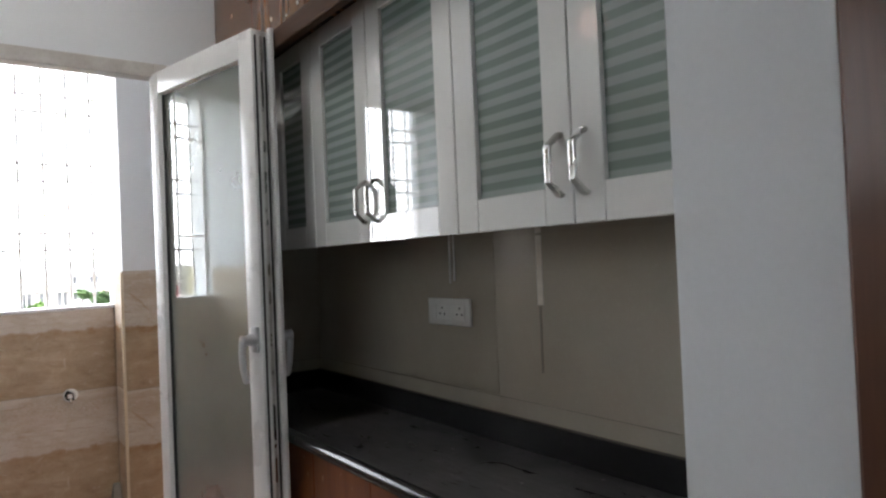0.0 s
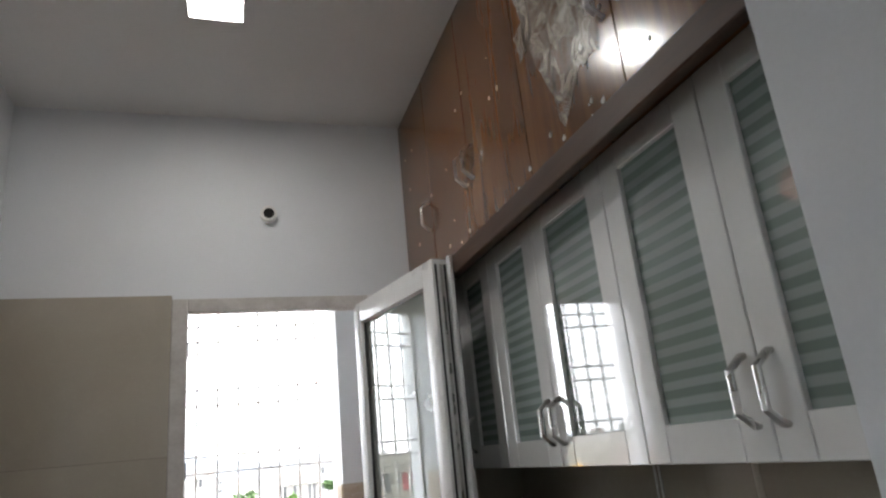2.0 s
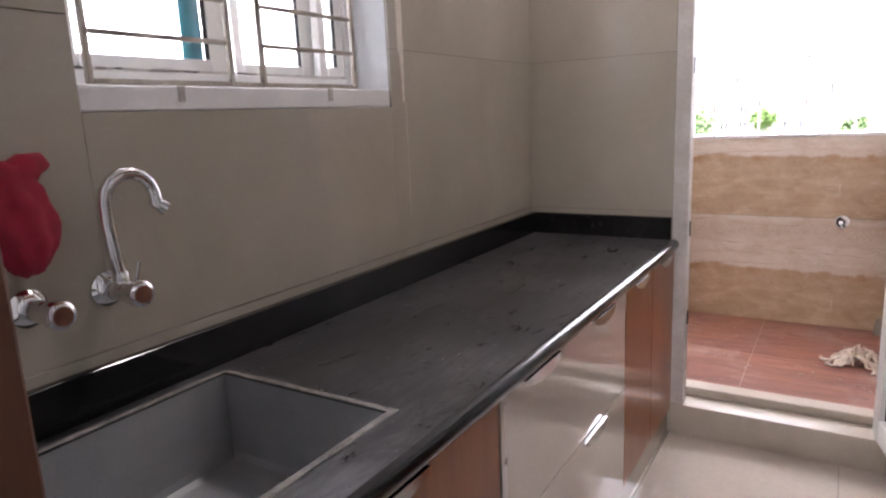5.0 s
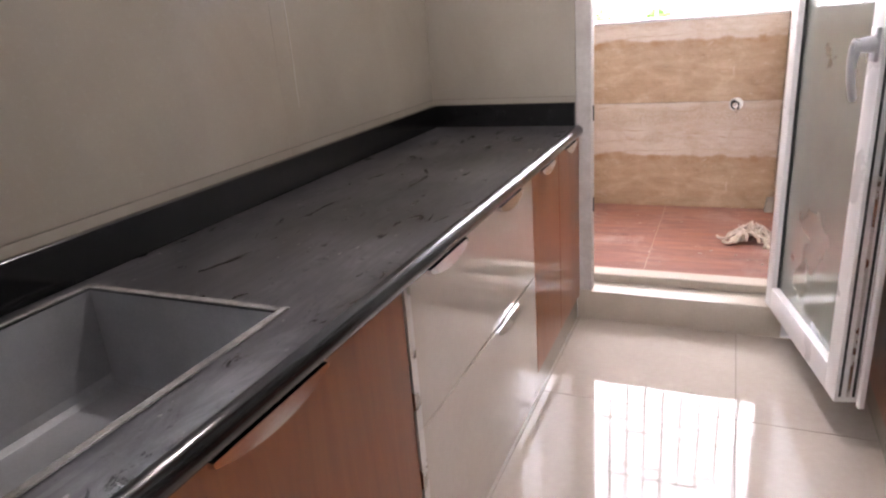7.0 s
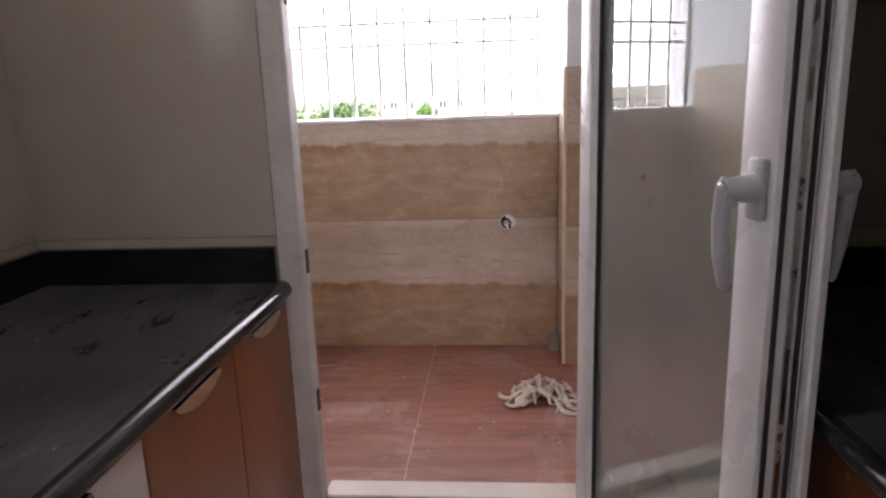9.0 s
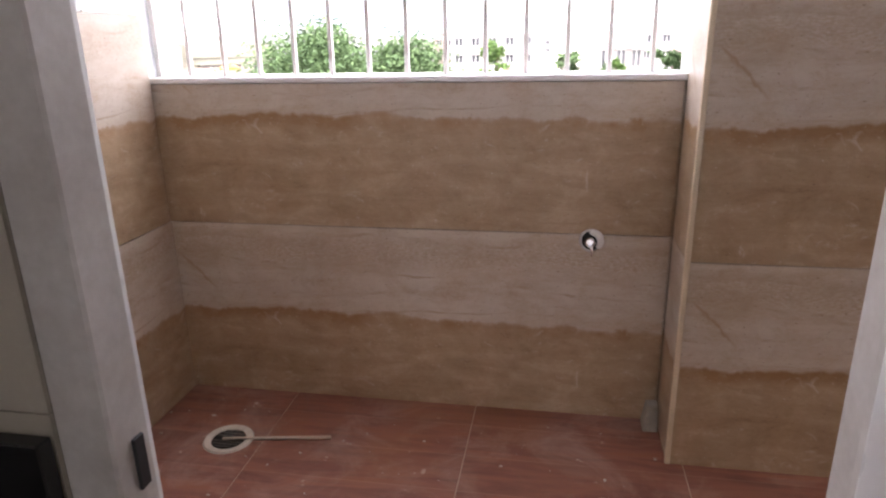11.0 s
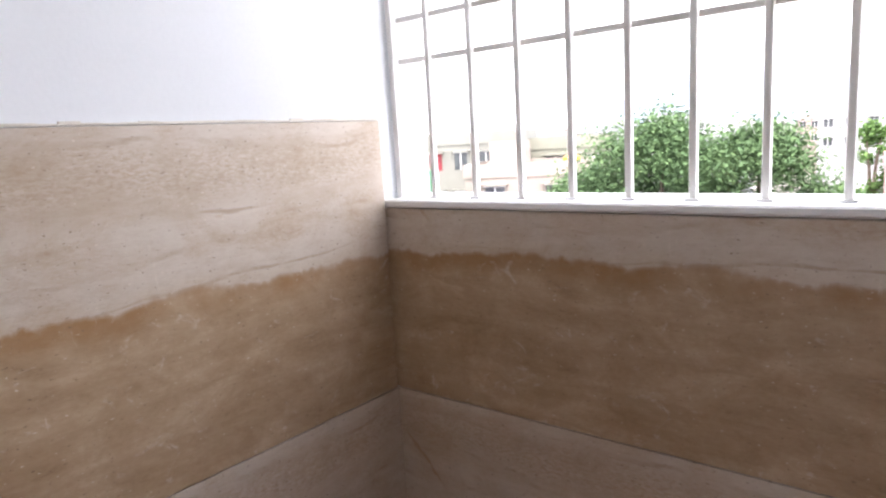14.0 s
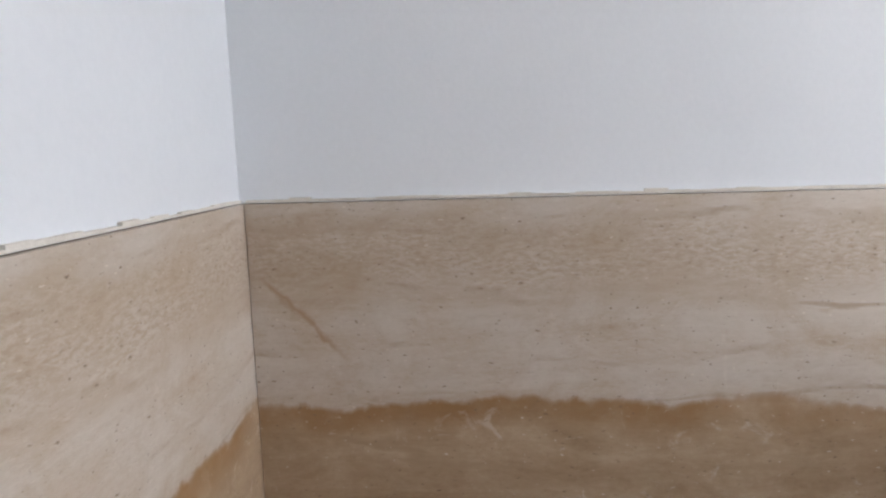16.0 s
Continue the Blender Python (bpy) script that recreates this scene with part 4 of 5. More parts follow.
def swan_tap(y, knob_only=False):
    f = thing("wall_tap" if knob_only else "swan_neck_tap", (0.01, y, 1.06), "chrome wall valve with a brown-capped knob" if knob_only else "chrome wall-mounted swan-neck sink tap", "tap")
    z = 1.06
    part("flange", lathe(bmesh.new(), [(0.034, 0), (0.034, 0.004), (0.026, 0.012), (0.016, 0.016)], Matrix.Translation((0.0095, y, z)) @ TO_X, 24), M_CHROME, f, "", 40)
    part("body", lathe(bmesh.new(), [(0.016, 0), (0.019, 0.01), (0.02, 0.05), (0.017, 0.054), (0.022, 0.056), (0.022, 0.074)], Matrix.Translation((0.024, y, z)) @ TO_X, 20), M_CHROME, f, "", 40)
    k = part("knob", lathe(bmesh.new(), [(0.019, 0), (0.025, 0.003), (0.024, 0.018), (0.018, 0.022)], Matrix.Translation((0.098, y, z)) @ TO_X, 20), M_CHROME, f, "", 40)
    part("cap", lathe(bmesh.new(), [(0.017, 0), (0.016, 0.003)], Matrix.Translation((0.12, y, z)) @ TO_X, 18), M_REDPLUG, k, "brown plastic cap", 40)
    if not knob_only:
        pts = [(0.058, y, z + 0.012), (0.058, y - 0.004, z + 0.05), (0.058, y - 0.012, z + 0.13)]
        for i in range(9):
            a = radians(180 - 24 * i)
            pts.append((0.058 + 0.012 * i / 8, y + 0.036 + 0.048 * math.cos(a), z + 0.165 + 0.05 * math.sin(a)))
        pts.append((0.074, y + 0.098, z + 0.142))
        part("spout", tube(bmesh.new(), pts, [0.0128] * (len(pts) - 2) + [0.0132, 0.0155], 16), M_CHROME, f, "", 60)
        part("spout_collar", lathe(bmesh.new(), [(0.015, 0), (0.015, 0.022), (0.012, 0.026)], Matrix.Translation((0.058, y, z + 0.014)), 18), M_CHROME, f, "", 40)
        part("lever", tube(bmesh.new(), [(0.07, y + 0.02, z + 0.012), (0.072, y + 0.03, z + 0.05)], 0.004, 8), M_CHROME, f, "", 60)
    return f


swan_tap(-1.985)
swan_tap(-2.13, True)

# crimson cloth on a nail
cloth = thing("cloth", (0.02, -2.12, 1.3), "crimson cloth bundle hanging on the tiled wall", "cloth")
bm = bmesh.new()
bmesh.ops.create_icosphere(bm, subdivisions=4, radius=1.0)
for v in bm.verts:
    p = v.co.copy()
    fold = 0.18 * noise.noise(p * 2.2) + 0.07 * math.sin(7 * math.atan2(p.y, p.x) + 3 * p.z)
    wdt = 0.6 + 0.5 * (0.5 - abs(p.z + 0.1) * 0.42)
    v.co = (0.04 + p.x * 0.03 * (1 + fold), -2.135 + p.y * 0.075 * wdt * (1 + fold) - 0.03 * p.z * 0.3, 1.215 + p.z * 0.095 * (1 + fold * 0.5))
part("fabric", bm, M_RED, cloth, "", 80)
part("knot", tube(bmesh.new(), [(0.03, -2.12, 1.285), (0.035, -2.105, 1.3), (0.03, -2.085, 1.305), (0.03, -2.075, 1.295)], [0.03, 0.026, 0.018, 0.012], 12), M_RED, cloth, "", 80)

# switchboard with sockets on the right-hand tiles
sb = thing("switchboard", (XR - 0.01, -0.98, 1.181), "white plastic switchboard with two sockets on the tiles", "switchboard")
part("plate", boxed(XR - 0.022, XR - 0.0105, -1.09, -0.87, 1.138, 1.224, bevel=0.004, seg=2), M_PLASTIC, sb, "", 30)
for y in (-1.045, -0.99, -0.955, -0.905):
    sw = y in (-0.99, -0.905)
    p = part("switch" if sw else "socket", boxed(XR - 0.026, XR - 0.0222, y - (0.013 if sw else 0.026), y + (0.013 if sw else 0.026), 1.155, 1.207, bevel=0.0015), M_PLASTIC, sb)
    if not sw:
        for dy, dz in ((0, 0.013), (-0.012, -0.006), (0.012, -0.006)):
            # black discs on the plate stand for the shaded pin holes
            part("hole", lathe(bmesh.new(), [(0.0035, 0), (0.0035, 0.0006)], Matrix.Translation((XR - 0.0262, y + dy, 1.181 + dz)) @ Matrix.Rotation(radians(-90), 4, "Y"), 10), M_HOLESHADE, p)

# cover strip beside the door with a lock and its keys
part("cover_strip", boxed(DX1 + 0.0005, 1.8, -0.012, -0.0005, CTR + 0.001, DZ1, bevel=0.002), M_UPVC, door, "wide white plastic cover strip")
keys = thing("keys", (1.718, -0.014, 1.1), "dark lock with a hanging key on the white strip", "keys")
part("lock", lathe(bmesh.new(), [(0.019, 0), (0.019, 0.006), (0.012, 0.009), (0.012, 0.018)], Matrix.Translation((1.718, -0.0125, 1.1)) @ TO_Y, 18), M_GASKET, keys, "", 40)
part("key", box(boxed(1.717, 1.739, -0.0345, -0.0315, 1.06, 1.088, bevel=0.0012), 1.722, 1.734, -0.0345, -0.0315, 1.016, 1.06), M_GASKET, keys)
latch = thing("latch", (1.718, -0.014, 1.237), "small black latch box on the white strip", "latch")
part("body", boxed(1.695, 1.742, -0.034, -0.0125, 1.212, 1.266, bevel=0.003), M_GASKET, latch)
part("bolt", boxed(1.742, 1.752, -0.028, -0.018, 1.23, 1.25, bevel=0.001), M_NICKEL, latch)
# leftovers under the wall cabinets
wires = thing("loose_wires", (XR - 0.012, -1.0, 1.41), "two short white wires hanging above the switchboard", "wires")
for y, zb in ((-0.988, 1.272), (-1.01, 1.28)):
    part("wire", tube(bmesh.new(), [(XR - 0.013, y, 1.42), (XR - 0.0125, y - 0.001, 1.34), (XR - 0.0125, y + 0.001, zb)], 0.0034, 7), M_PLASTIC, wires, "", 60)
solo("tape_strip", boxed(XR - 0.0105, XR - 0.0092, -1.4, -1.378, 1.215, 1.405), M_PUTTY, "pale strip of masking tape on the tiles", "tape")
solo("tape_strip", boxed(XR - 0.0105, XR - 0.0092, -1.39, -1.382, 1.03, 1.212), M_GROUT, "thin smeared glue line on the tiles", "glue")
solo("nail", tube(bmesh.new(), [(-0.002, -0.70, 2.3), (0.012, -0.67, 2.295), (0.02, -0.615, 2.28)], 0.0045, 8), M_RUST, "small bent nail in the white wall", "nail", smooth=60)
sleeve = bmesh.new()
rings = []
for x in (0.0005, -0.1995):
    for r in (HR - 0.0005, HR - 0.003):
        rings.append([sleeve.verts.new((x, HY + r * math.cos(2 * math.pi * k / 32), HZ + r * math.sin(2 * math.pi * k / 32))) for k in range(32)])
for a, b in ((0, 1), (1, 3), (3, 2), (2, 0)):
    for k in range(32):
        sleeve.faces.new((rings[a][k], rings[a][(k + 1) % 32], rings[b][(k + 1) % 32], rings[b][k]))
solo("duct_sleeve", sleeve, plain("pink_primer", (0.6, 0.42, 0.36), (0.7, 0.52, 0.45), 0.7, 12), "pinkish sleeve lining the round duct hole", "sleeve", kind="structure", smooth=40)

# duct stub and LED panel
duct = thing("duct_stub", (0.987, 0, 2.513), "short white plastic pipe stub in the wall", "pipe")
bm = lathe(bmesh.new(), [(0.024, 0.0), (0.035, 0.001), (0.035, 0.03), (0.025, 0.03), (0.023, 0.028)], Matrix.Translation((0.987, -0.0005, 2.513)) @ TO_Y, 24)
part("pipe", bm, M_PLASTIC, duct, "", 40)
# the pipe's shaded inside is a black disc
part("bore", lathe(bmesh.new(), [(0.0225, 0), (0.0225, 0.0015)], Matrix.Translation((0.987, -0.0295, 2.513)) @ TO_Y, 24), M_HOLESHADE, duct, "black disc for the shade in the pipe mouth")
lamp = thing("ceiling_light", (0.79, -0.79, TOP), "small square white LED ceiling panel, lit", "ceiling light")
bm = bmesh.new()
for dims in ((0.695, 0.705, -0.885, -0.695), (0.875, 0.885, -0.885, -0.695), (0.705, 0.875, -0.885, -0.875), (0.705, 0.875, -0.705, -0.695)):
    box(bm, *dims, TOP - 0.012, TOP - 0.0005, bevel=0.002)
part("frame", bm, M_PLASTIC, lamp)
part("diffuser", boxed(0.7055, 0.8745, -0.8745, -0.7055, TOP - 0.008, TOP - 0.0005), M_LED, lamp, "glowing diffuser")

# streak of peeling plaster beside the window
streak = thing("putty_streak", (0.0095, -0.955, 1.06), "pale putty streak beside the window", "stain")


def smear(z0, z1, w0, w1, y, mat):
    """A thin uneven upright smear that narrows from w1 at its top to w0 at its foot."""
    bm = bmesh.new()
    rows, n = [], 14
    for k in range(n + 1):
        f = k / n
        w = w0 + (w1 - w0) * f + 0.0025 * noise.noise(Vector((k * 0.9, y * 50, 3)))
        c = y + 0.004 * noise.noise(Vector((k * 0.6, 1, y * 9)))
        z = z0 + (z1 - z0) * f
        rows.append([bm.verts.new(p) for p in ((0.0092, c - w, z), (0.0105, c - w * 0.6, z), (0.0105, c + w * 0.6, z), (0.0092, c + w, z))])
    for a, b in zip(rows, rows[1:]):
        for k in range(4):
            bm.faces.new((a[k], a[(k + 1) % 4], b[(k + 1) % 4], b[k]))
    bm.faces.new(rows[0][::-1])
    bm.faces.new(rows[-1])
    return part("smear", bm, mat, streak, "", 50)


M_THIN = plain("thin_putty_film", (0.42, 0.385, 0.325), (0.5, 0.46, 0.39), 0.5, 25, 200, 0.2)
smear(1.55, 1.84, 0.014, 0.017, -0.97, M_PUTTY)
smear(1.4, 1.549, 0.004, 0.011, -0.966, M_PUTTY)
smear(1.05, 1.399, 0.0015, 0.004, -0.957, M_THIN)

# ---- balcony things ----
bgr = thing("balcony_grille", (0.6, 1.48, 1.176), "white painted steel safety grille on the parapet", "grille")
for k in range(13):
    x = -0.066 + 0.1165 * k
    part("bar", boxed(x - 0.0065, x + 0.0065, 1.4735, 1.4865, 1.1765, 2.5195, bevel=0.0015), M_WBAR, bgr)
    part("foot", boxed(x - 0.013, x + 0.013, 1.469, 1.491, 1.1762, 1.181, bevel=0.0015), M_SILL, bgr)
for z in (1.49, 1.583, 1.87, 1.963, 2.25, 2.343):
    part("rail", boxed(XE + 0.02, CX - 0.0005, 1.487, 1.495, z - 0.0065, z + 0.0065, bevel=0.0015), M_BAR, bgr)
part("post", boxed(XE + 0.004, XE + 0.02, 1.472, 1.488, 1.1765, 2.5195, bevel=0.002), M_WBAR, bgr)

bib = thing("bib_tap", (XE, 0.773, 0.7), "chrome bib tap on the travertine wall", "tap")
bx = XE + 0.0105
part("flange", lathe(bmesh.new(), [(0.034, 0), (0.034, 0.005), (0.027, 0.013)], Matrix.Translation((bx, 0.773, 0.69)) @ TO_X, 28), M_CHROME, bib, "", 40)
part("body", lathe(bmesh.new(), [(0.022, 0), (0.022, 0.036), (0.026, 0.044), (0.028, 0.06), (0.026, 0.078), (0.017, 0.088)], Matrix.Translation((bx + 0.011, 0.773, 0.69)) @ TO_X, 24), M_CHROME, bib, "", 40)
part("spout", tube(bmesh.new(), [(bx + 0.09, 0.773, 0.69), (bx + 0.108, 0.774, 0.693), (bx + 0.126, 0.775, 0.687), (bx + 0.142, 0.776, 0.67), (bx + 0.156, 0.777, 0.65)], [0.0165, 0.0145, 0.014, 0.014, 0.0145], 16), M_CHROME, bib, "", 50)
part("stem", lathe(bmesh.new(), [(0.023, 0), (0.02, 0.012), (0.0225, 0.022), (0.0235, 0.036), (0.018, 0.042)], Matrix.Translation((bx + 0.07, 0.773, 0.704)), 22), M_CHROME, bib, "", 40)
part("lever", tube(bmesh.new(), [(bx + 0.03, 0.771, 0.738), (bx + 0.07, 0.773, 0.742), (bx + 0.105, 0.777, 0.738), (bx + 0.125, 0.78, 0.732)], [0.0075, 0.0095, 0.007, 0.0055], 12, 0.7), M_CHROME, bib, "", 50)

stub = thing("pipe_outlet", (1.19, YP, 0.69), "chrome-ringed water outlet with a white plug", "pipe outlet")
sy = YP - 0.0105
part("ring", lathe(bmesh.new(), [(0.035, 0), (0.036, 0.002), (0.033, 0.006), (0.03, 0.006), (0.0287, 0.003)], Matrix.Translation((1.19, sy, 0.697)) @ TO_Y, 32, False), M_NICKEL, stub, "", 40)
# black disc painted as the shade within the outlet
part("hole", lathe(bmesh.new(), [(0.0285, 0), (0.0285, 0.005)], Matrix.Translation((1.19, sy - 0.0005, 0.697)) @ TO_Y, 24), M_HOLESHADE, stub)
part("nipple", lathe(bmesh.new(), [(0.015, 0), (0.015, 0.018), (0.0125, 0.021), (0.009, 0.012)], Matrix.Translation((1.186, sy - 0.004, 0.694)) @ TO_Y, 20), M_CHROME, stub, "", 40)
part("plug", tube(bmesh.new(), [(1.19 + 0.027 * math.cos(a), sy - 0.011, 0.697 + 0.027 * math.sin(a)) for a in (radians(-50 + 14 * k) for k in range(12))], [0.004, 0.008, 0.0095, 0.0105, 0.011, 0.011, 0.011, 0.011, 0.0105, 0.0095, 0.008, 0.004], 10), M_PLASTIC, stub, "white sealing collar", 50)
part("tail", tube(bmesh.new(), [(1.19, sy - 0.012, 0.682), (1.193, sy - 0.02, 0.664), (1.192, sy - 0.016, 0.652)], [0.006, 0.005, 0.003], 8), M_CHROME, stub, "", 50)

drain = thing("floor_drain", (0.104, 1.128, DECK), "round floor drain with a white cement ring", "drain")
DM = Matrix.Translation((0.104, 1.128, DECK))
part("ring", lathe(bmesh.new(), [(0.053, 0.0), (0.077, 0.0002), (0.073, 0.006), (0.06, 0.006), (0.053, 0.002), (0.053, 0.0)], DM, 36, False), plain("white_cement", (0.5, 0.46, 0.4), (0.68, 0.64, 0.57), 0.9, 30, 200, 0.5), drain, "", 40)
# shade down the drain is a flat black disc
part("bowl", lathe(bmesh.new(), [(0.051, 0.0), (0.051, 0.0012)], DM, 30), M_HOLESHADE, drain)
bm = bmesh.new()
for k in (-3, -2, -1, 1, 2, 3):
    h = math.sqrt(max(0.05 ** 2 - (0.014 * k) ** 2, 0))
    box(bm, 0.104 - h, 0.104 + h, 1.128 + 0.014 * k - 0.003, 1.128 + 0.014 * k + 0.003, DECK + 0.0015, DECK + 0.0035)
part("grate", bm, M_GRATE, drain, "grey metal grate")
solo("stick", tube(bmesh.new(), [(0.09, 1.118, DECK + 0.0085), (0.25, 1.148, DECK + 0.0065), (0.42, 1.178, DECK + 0.0055)], [0.0045, 0.005, 0.0055], 8), M_RAG, "thin pale wooden stick on the floor", "stick", smooth=60)


def rag(name, cx, cy, r, h, seed, label):
    """A crumpled pile of cloth strips."""
    rnd = random.Random(seed)
    pile = thing(name, (cx, cy, DECK), label, "rag")
    for _ in range(34):
        a, d = rnd.uniform(0, 6.28), r * rnd.uniform(0.0, 1.0) ** 0.7
        x, y = cx + d * math.cos(a), cy + d * math.sin(a) * 0.75
        pts, ang = [], rnd.uniform(0, 6.28)
        for k in range(9):
            ang += rnd.uniform(-0.9, 0.9)
            x, y = x + 0.018 * math.cos(ang), y + 0.018 * math.sin(ang)
            q = 1 - min(math.hypot(x - cx, y - cy) / (r * 1.5), 1)
            pts.append((x, y, DECK + 0.008 + h * q * rnd.uniform(0.3, 1)))
        part("strand", tube(bmesh.new(), pts, [0.004, 0.008, 0.01, 0.011, 0.011, 0.01, 0.009, 0.007, 0.003], 7, 0.6), M_RAG, pile, "", 70)
    return pile


rag("rag", 1.305, 0.86, 0.085, 0.1, 4, "crumpled dirty cotton mop rag on the floor")
bm = boxed(1.372, 1.419, 1.355, 1.425, DECK + 0.0005, DECK + 0.075, bevel=0.003)
for v in bm.verts:
    if v.co.z > DECK + 0.04:
        v.co += Vector((0.012 if v.co.x < 1.4 else 0, 0.03 if v.co.y < 1.39 else 0, 0.01 * noise.noise(v.co * 40)))
solo("mortar_lump", bm, M_GROUT, "small wedge of mortar in the floor corner", "mortar", smooth=30)

putty = bmesh.new()
for k in range(40):
    y0 = YI + 0.012 + k * 0.031
    hgt = 0.002 + 0.006 * abs(noise.noise(Vector((k * 0.7, 2.2, 0))))
    box(putty, XE + 0.0004, XE + 0.006, y0, y0 + 0.0312, 1.3602, 1.361 + hgt)
for k in range(24):
    x0 = XE + 0.008 + k * 0.031
    hgt = 0.002 + 0.006 * abs(noise.noise(Vector((k * 0.6, 7.2, 0))))
    box(putty, x0, x0 + 0.0312, YI + 0.0004, YI + 0.006, 1.3602, 1.361 + hgt)
solo("putty_edge", putty, M_PUTTY, "ragged putty line along the tile tops", "putty", kind="structure")

trim = solo("corner_trim", boxed(CX - 0.0135, CX + 0.001, CY - 0.0135, CY + 0.001, DECK + 0.002, 1.35, bevel=0.002), plain("cream_trim", (0.6, 0.5, 0.36), (0.7, 0.6, 0.45), 0.5, 10), "cream corner bead on the pillar", "trim", kind="structure")

# grains of dried cement and lint on the balcony floor
rnd = random.Random(11)
bm = bmesh.new()
for _ in range(100):
    x, y, s = rnd.uniform(XE + 0.02, 1.4), rnd.uniform(0.25, 1.4), rnd.choice((0.001, 0.0015, 0.002, 0.0026, 0.004, 0.0055))
    bmesh.ops.create_icosphere(bm, subdivisions=1, radius=s, matrix=Matrix.Translation((x, y, DECK + s * 0.35)) @ Matrix.Diagonal((rnd.uniform(0.7, 2), rnd.uniform(0.7, 1.4), 0.5, 1)))
solo("cement_crumbs", bm, M_CEMENT, "scattered crumbs of dried cement", "debris", kind="stuff")

# ---- outside ----
GROUND = -11.0
# ground colour has the town haze mixed in
ground = structure("ground", "town ground far below, haze put into its colour", boxed(-2500, 2500, 1.8, 3500, GROUND - 1, GROUND), plain("town_ground", (0.2, 0.19, 0.16), (0.3, 0.28, 0.25), 0.95, 0.05, 0.6, 0))
# air haze is put into the hills as bluish colour and faint glow
hm, hnt, hb = material("hill_haze_glow")
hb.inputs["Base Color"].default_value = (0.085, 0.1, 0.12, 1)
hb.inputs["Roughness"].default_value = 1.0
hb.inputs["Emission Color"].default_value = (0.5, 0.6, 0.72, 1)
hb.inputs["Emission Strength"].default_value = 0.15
bm = bmesh.new()
prev = None
for k in range(121):
    a = -1.35 + 2.2 * k / 120
    n1 = noise.noise(Vector((a * 3.0, 5.3, 0)))
    rise, fall = min(max((a + 0.52) / 0.16, 0), 1), min(max((0.02 - a) / 0.2, 0), 1)
    bump = 150 * rise * rise * (3 - 2 * rise) * fall * fall * (3 - 2 * fall)
    h = 20 + 24 * (n1 + 0.3) + bump + 8 * noise.noise(Vector((a * 24, 1.3, 0)))
    row = [bm.verts.new((d * a, d, z)) for d, z in ((1800, GROUND), (1950, GROUND + h * 0.6), (2150, GROUND + max(h, 6)))]
    if prev:
        for i in range(2):
            bm.faces.new((prev[i], row[i], row[i + 1], prev[i + 1]))
    prev = row
solo("backdrop", bm, hm, "hills on the horizon with blue haze put in as glow", "backdrop", kind="structure", smooth=60)

FACADE = {}


def paint(c):
    if c not in FACADE:
        FACADE[c] = plain("facade_paint", tuple(v * 0.5 for v in c), tuple(v * 0.62 for v in c), 0.8, 0.7, 9, 0.1)
    return FACADE[c]


M_WIN = plain("dark_window", (0.03, 0.035, 0.04), (0.08, 0.085, 0.09), 0.2, 3)
M_WFRAME = plain("window_frame_paint", (0.6, 0.6, 0.58), (0.7, 0.7, 0.68), 0.6, 5)


def building(x, y, w, d, top, color, turn, cols, rows, label, accent=None, name="building", stairs=True):
    """A flat-roofed house with a parapet, window openings with frames and ledges, and a stair head."""
    b = thing(name, (x, y, GROUND), label, "building", "town buildings")
    m = Matrix.Translation((x, y, 0)) @ Matrix.Rotation(radians(turn), 4, "Z")

    def put(n, bm, mat, parent, lab=""):
        bmesh.ops.transform(bm, verts=bm.verts, matrix=m)
        return part(n, bm, mat, parent, lab)

    put("wall", boxed(-w / 2, w / 2, -d / 2, d / 2, GROUND, top), paint(color), b)
    bm = bmesh.new()
    for dims in ((-w / 2 - 0.1, w / 2 + 0.1, -d / 2 - 0.1, -d / 2 + 0.12), (-w / 2 - 0.1, w / 2 + 0.1, d / 2 - 0.12, d / 2 + 0.1), (-w / 2 - 0.1, -w / 2 + 0.12, -d / 2 + 0.12, d / 2 - 0.12), (w / 2 - 0.12, w / 2 + 0.1, -d / 2 + 0.12, d / 2 - 0.12)):
        box(bm, *dims, top - 0.1, top + 0.8)
    put("roof", bm, paint(color), b, "parapet round a flat roof")
    if stairs:
        put("stair_head", boxed(-w * 0.35, -w * 0.05, -d * 0.1, d * 0.35, top, top + 2.2), paint(color), b)
    sh, sw = 3.0, w / cols
    for r in range(rows):
        zt = top - 0.7 - sh * r
        for c in range(cols):
            cx = -w / 2 + sw * (c + 0.5)
            ww = min(1.3, sw * 0.5)
            win = put("window", boxed(cx - ww / 2, cx + ww / 2, -d / 2 - 0.03, -d / 2 + 0.05, zt - 1.3, zt), M_WIN if (r + c) % 3 or not accent else paint(accent), b)
            put("frame", box(boxed(cx - ww / 2 - 0.08, cx + ww / 2 + 0.08, -d / 2 - 0.12, -d / 2, zt, zt + 0.1), cx - 0.04, cx + 0.04, -d / 2 - 0.06, -d / 2 - 0.031, zt - 1.3, zt), M_WFRAME, win)
            put("ledge", boxed(cx - ww / 2 - 0.25, cx + ww / 2 + 0.25, -d / 2 - 0.45, -d / 2 - 0.0005, zt + 0.101, zt + 0.2), paint(color), win)
    return b


# nearer houses seen past the end of the grille
building(-30.8, 45, 8, 8, 1.0, (0.3, 0.3, 0.26), 25, 4, 3, "grey-green three-storey house with red shutters", (0.3, 0.03, 0.04), "building", False)
building(-25.5, 49, 8, 8, 0.3, (0.34, 0.34, 0.27), 20, 3, 3, "olive green flat-roofed town house", None, "building", False)
building(-22.8, 39.5, 8, 6, -1.2, (0.44, 0.38, 0.33), 22, 2, 2, "pale pinkish house with a flat roof")
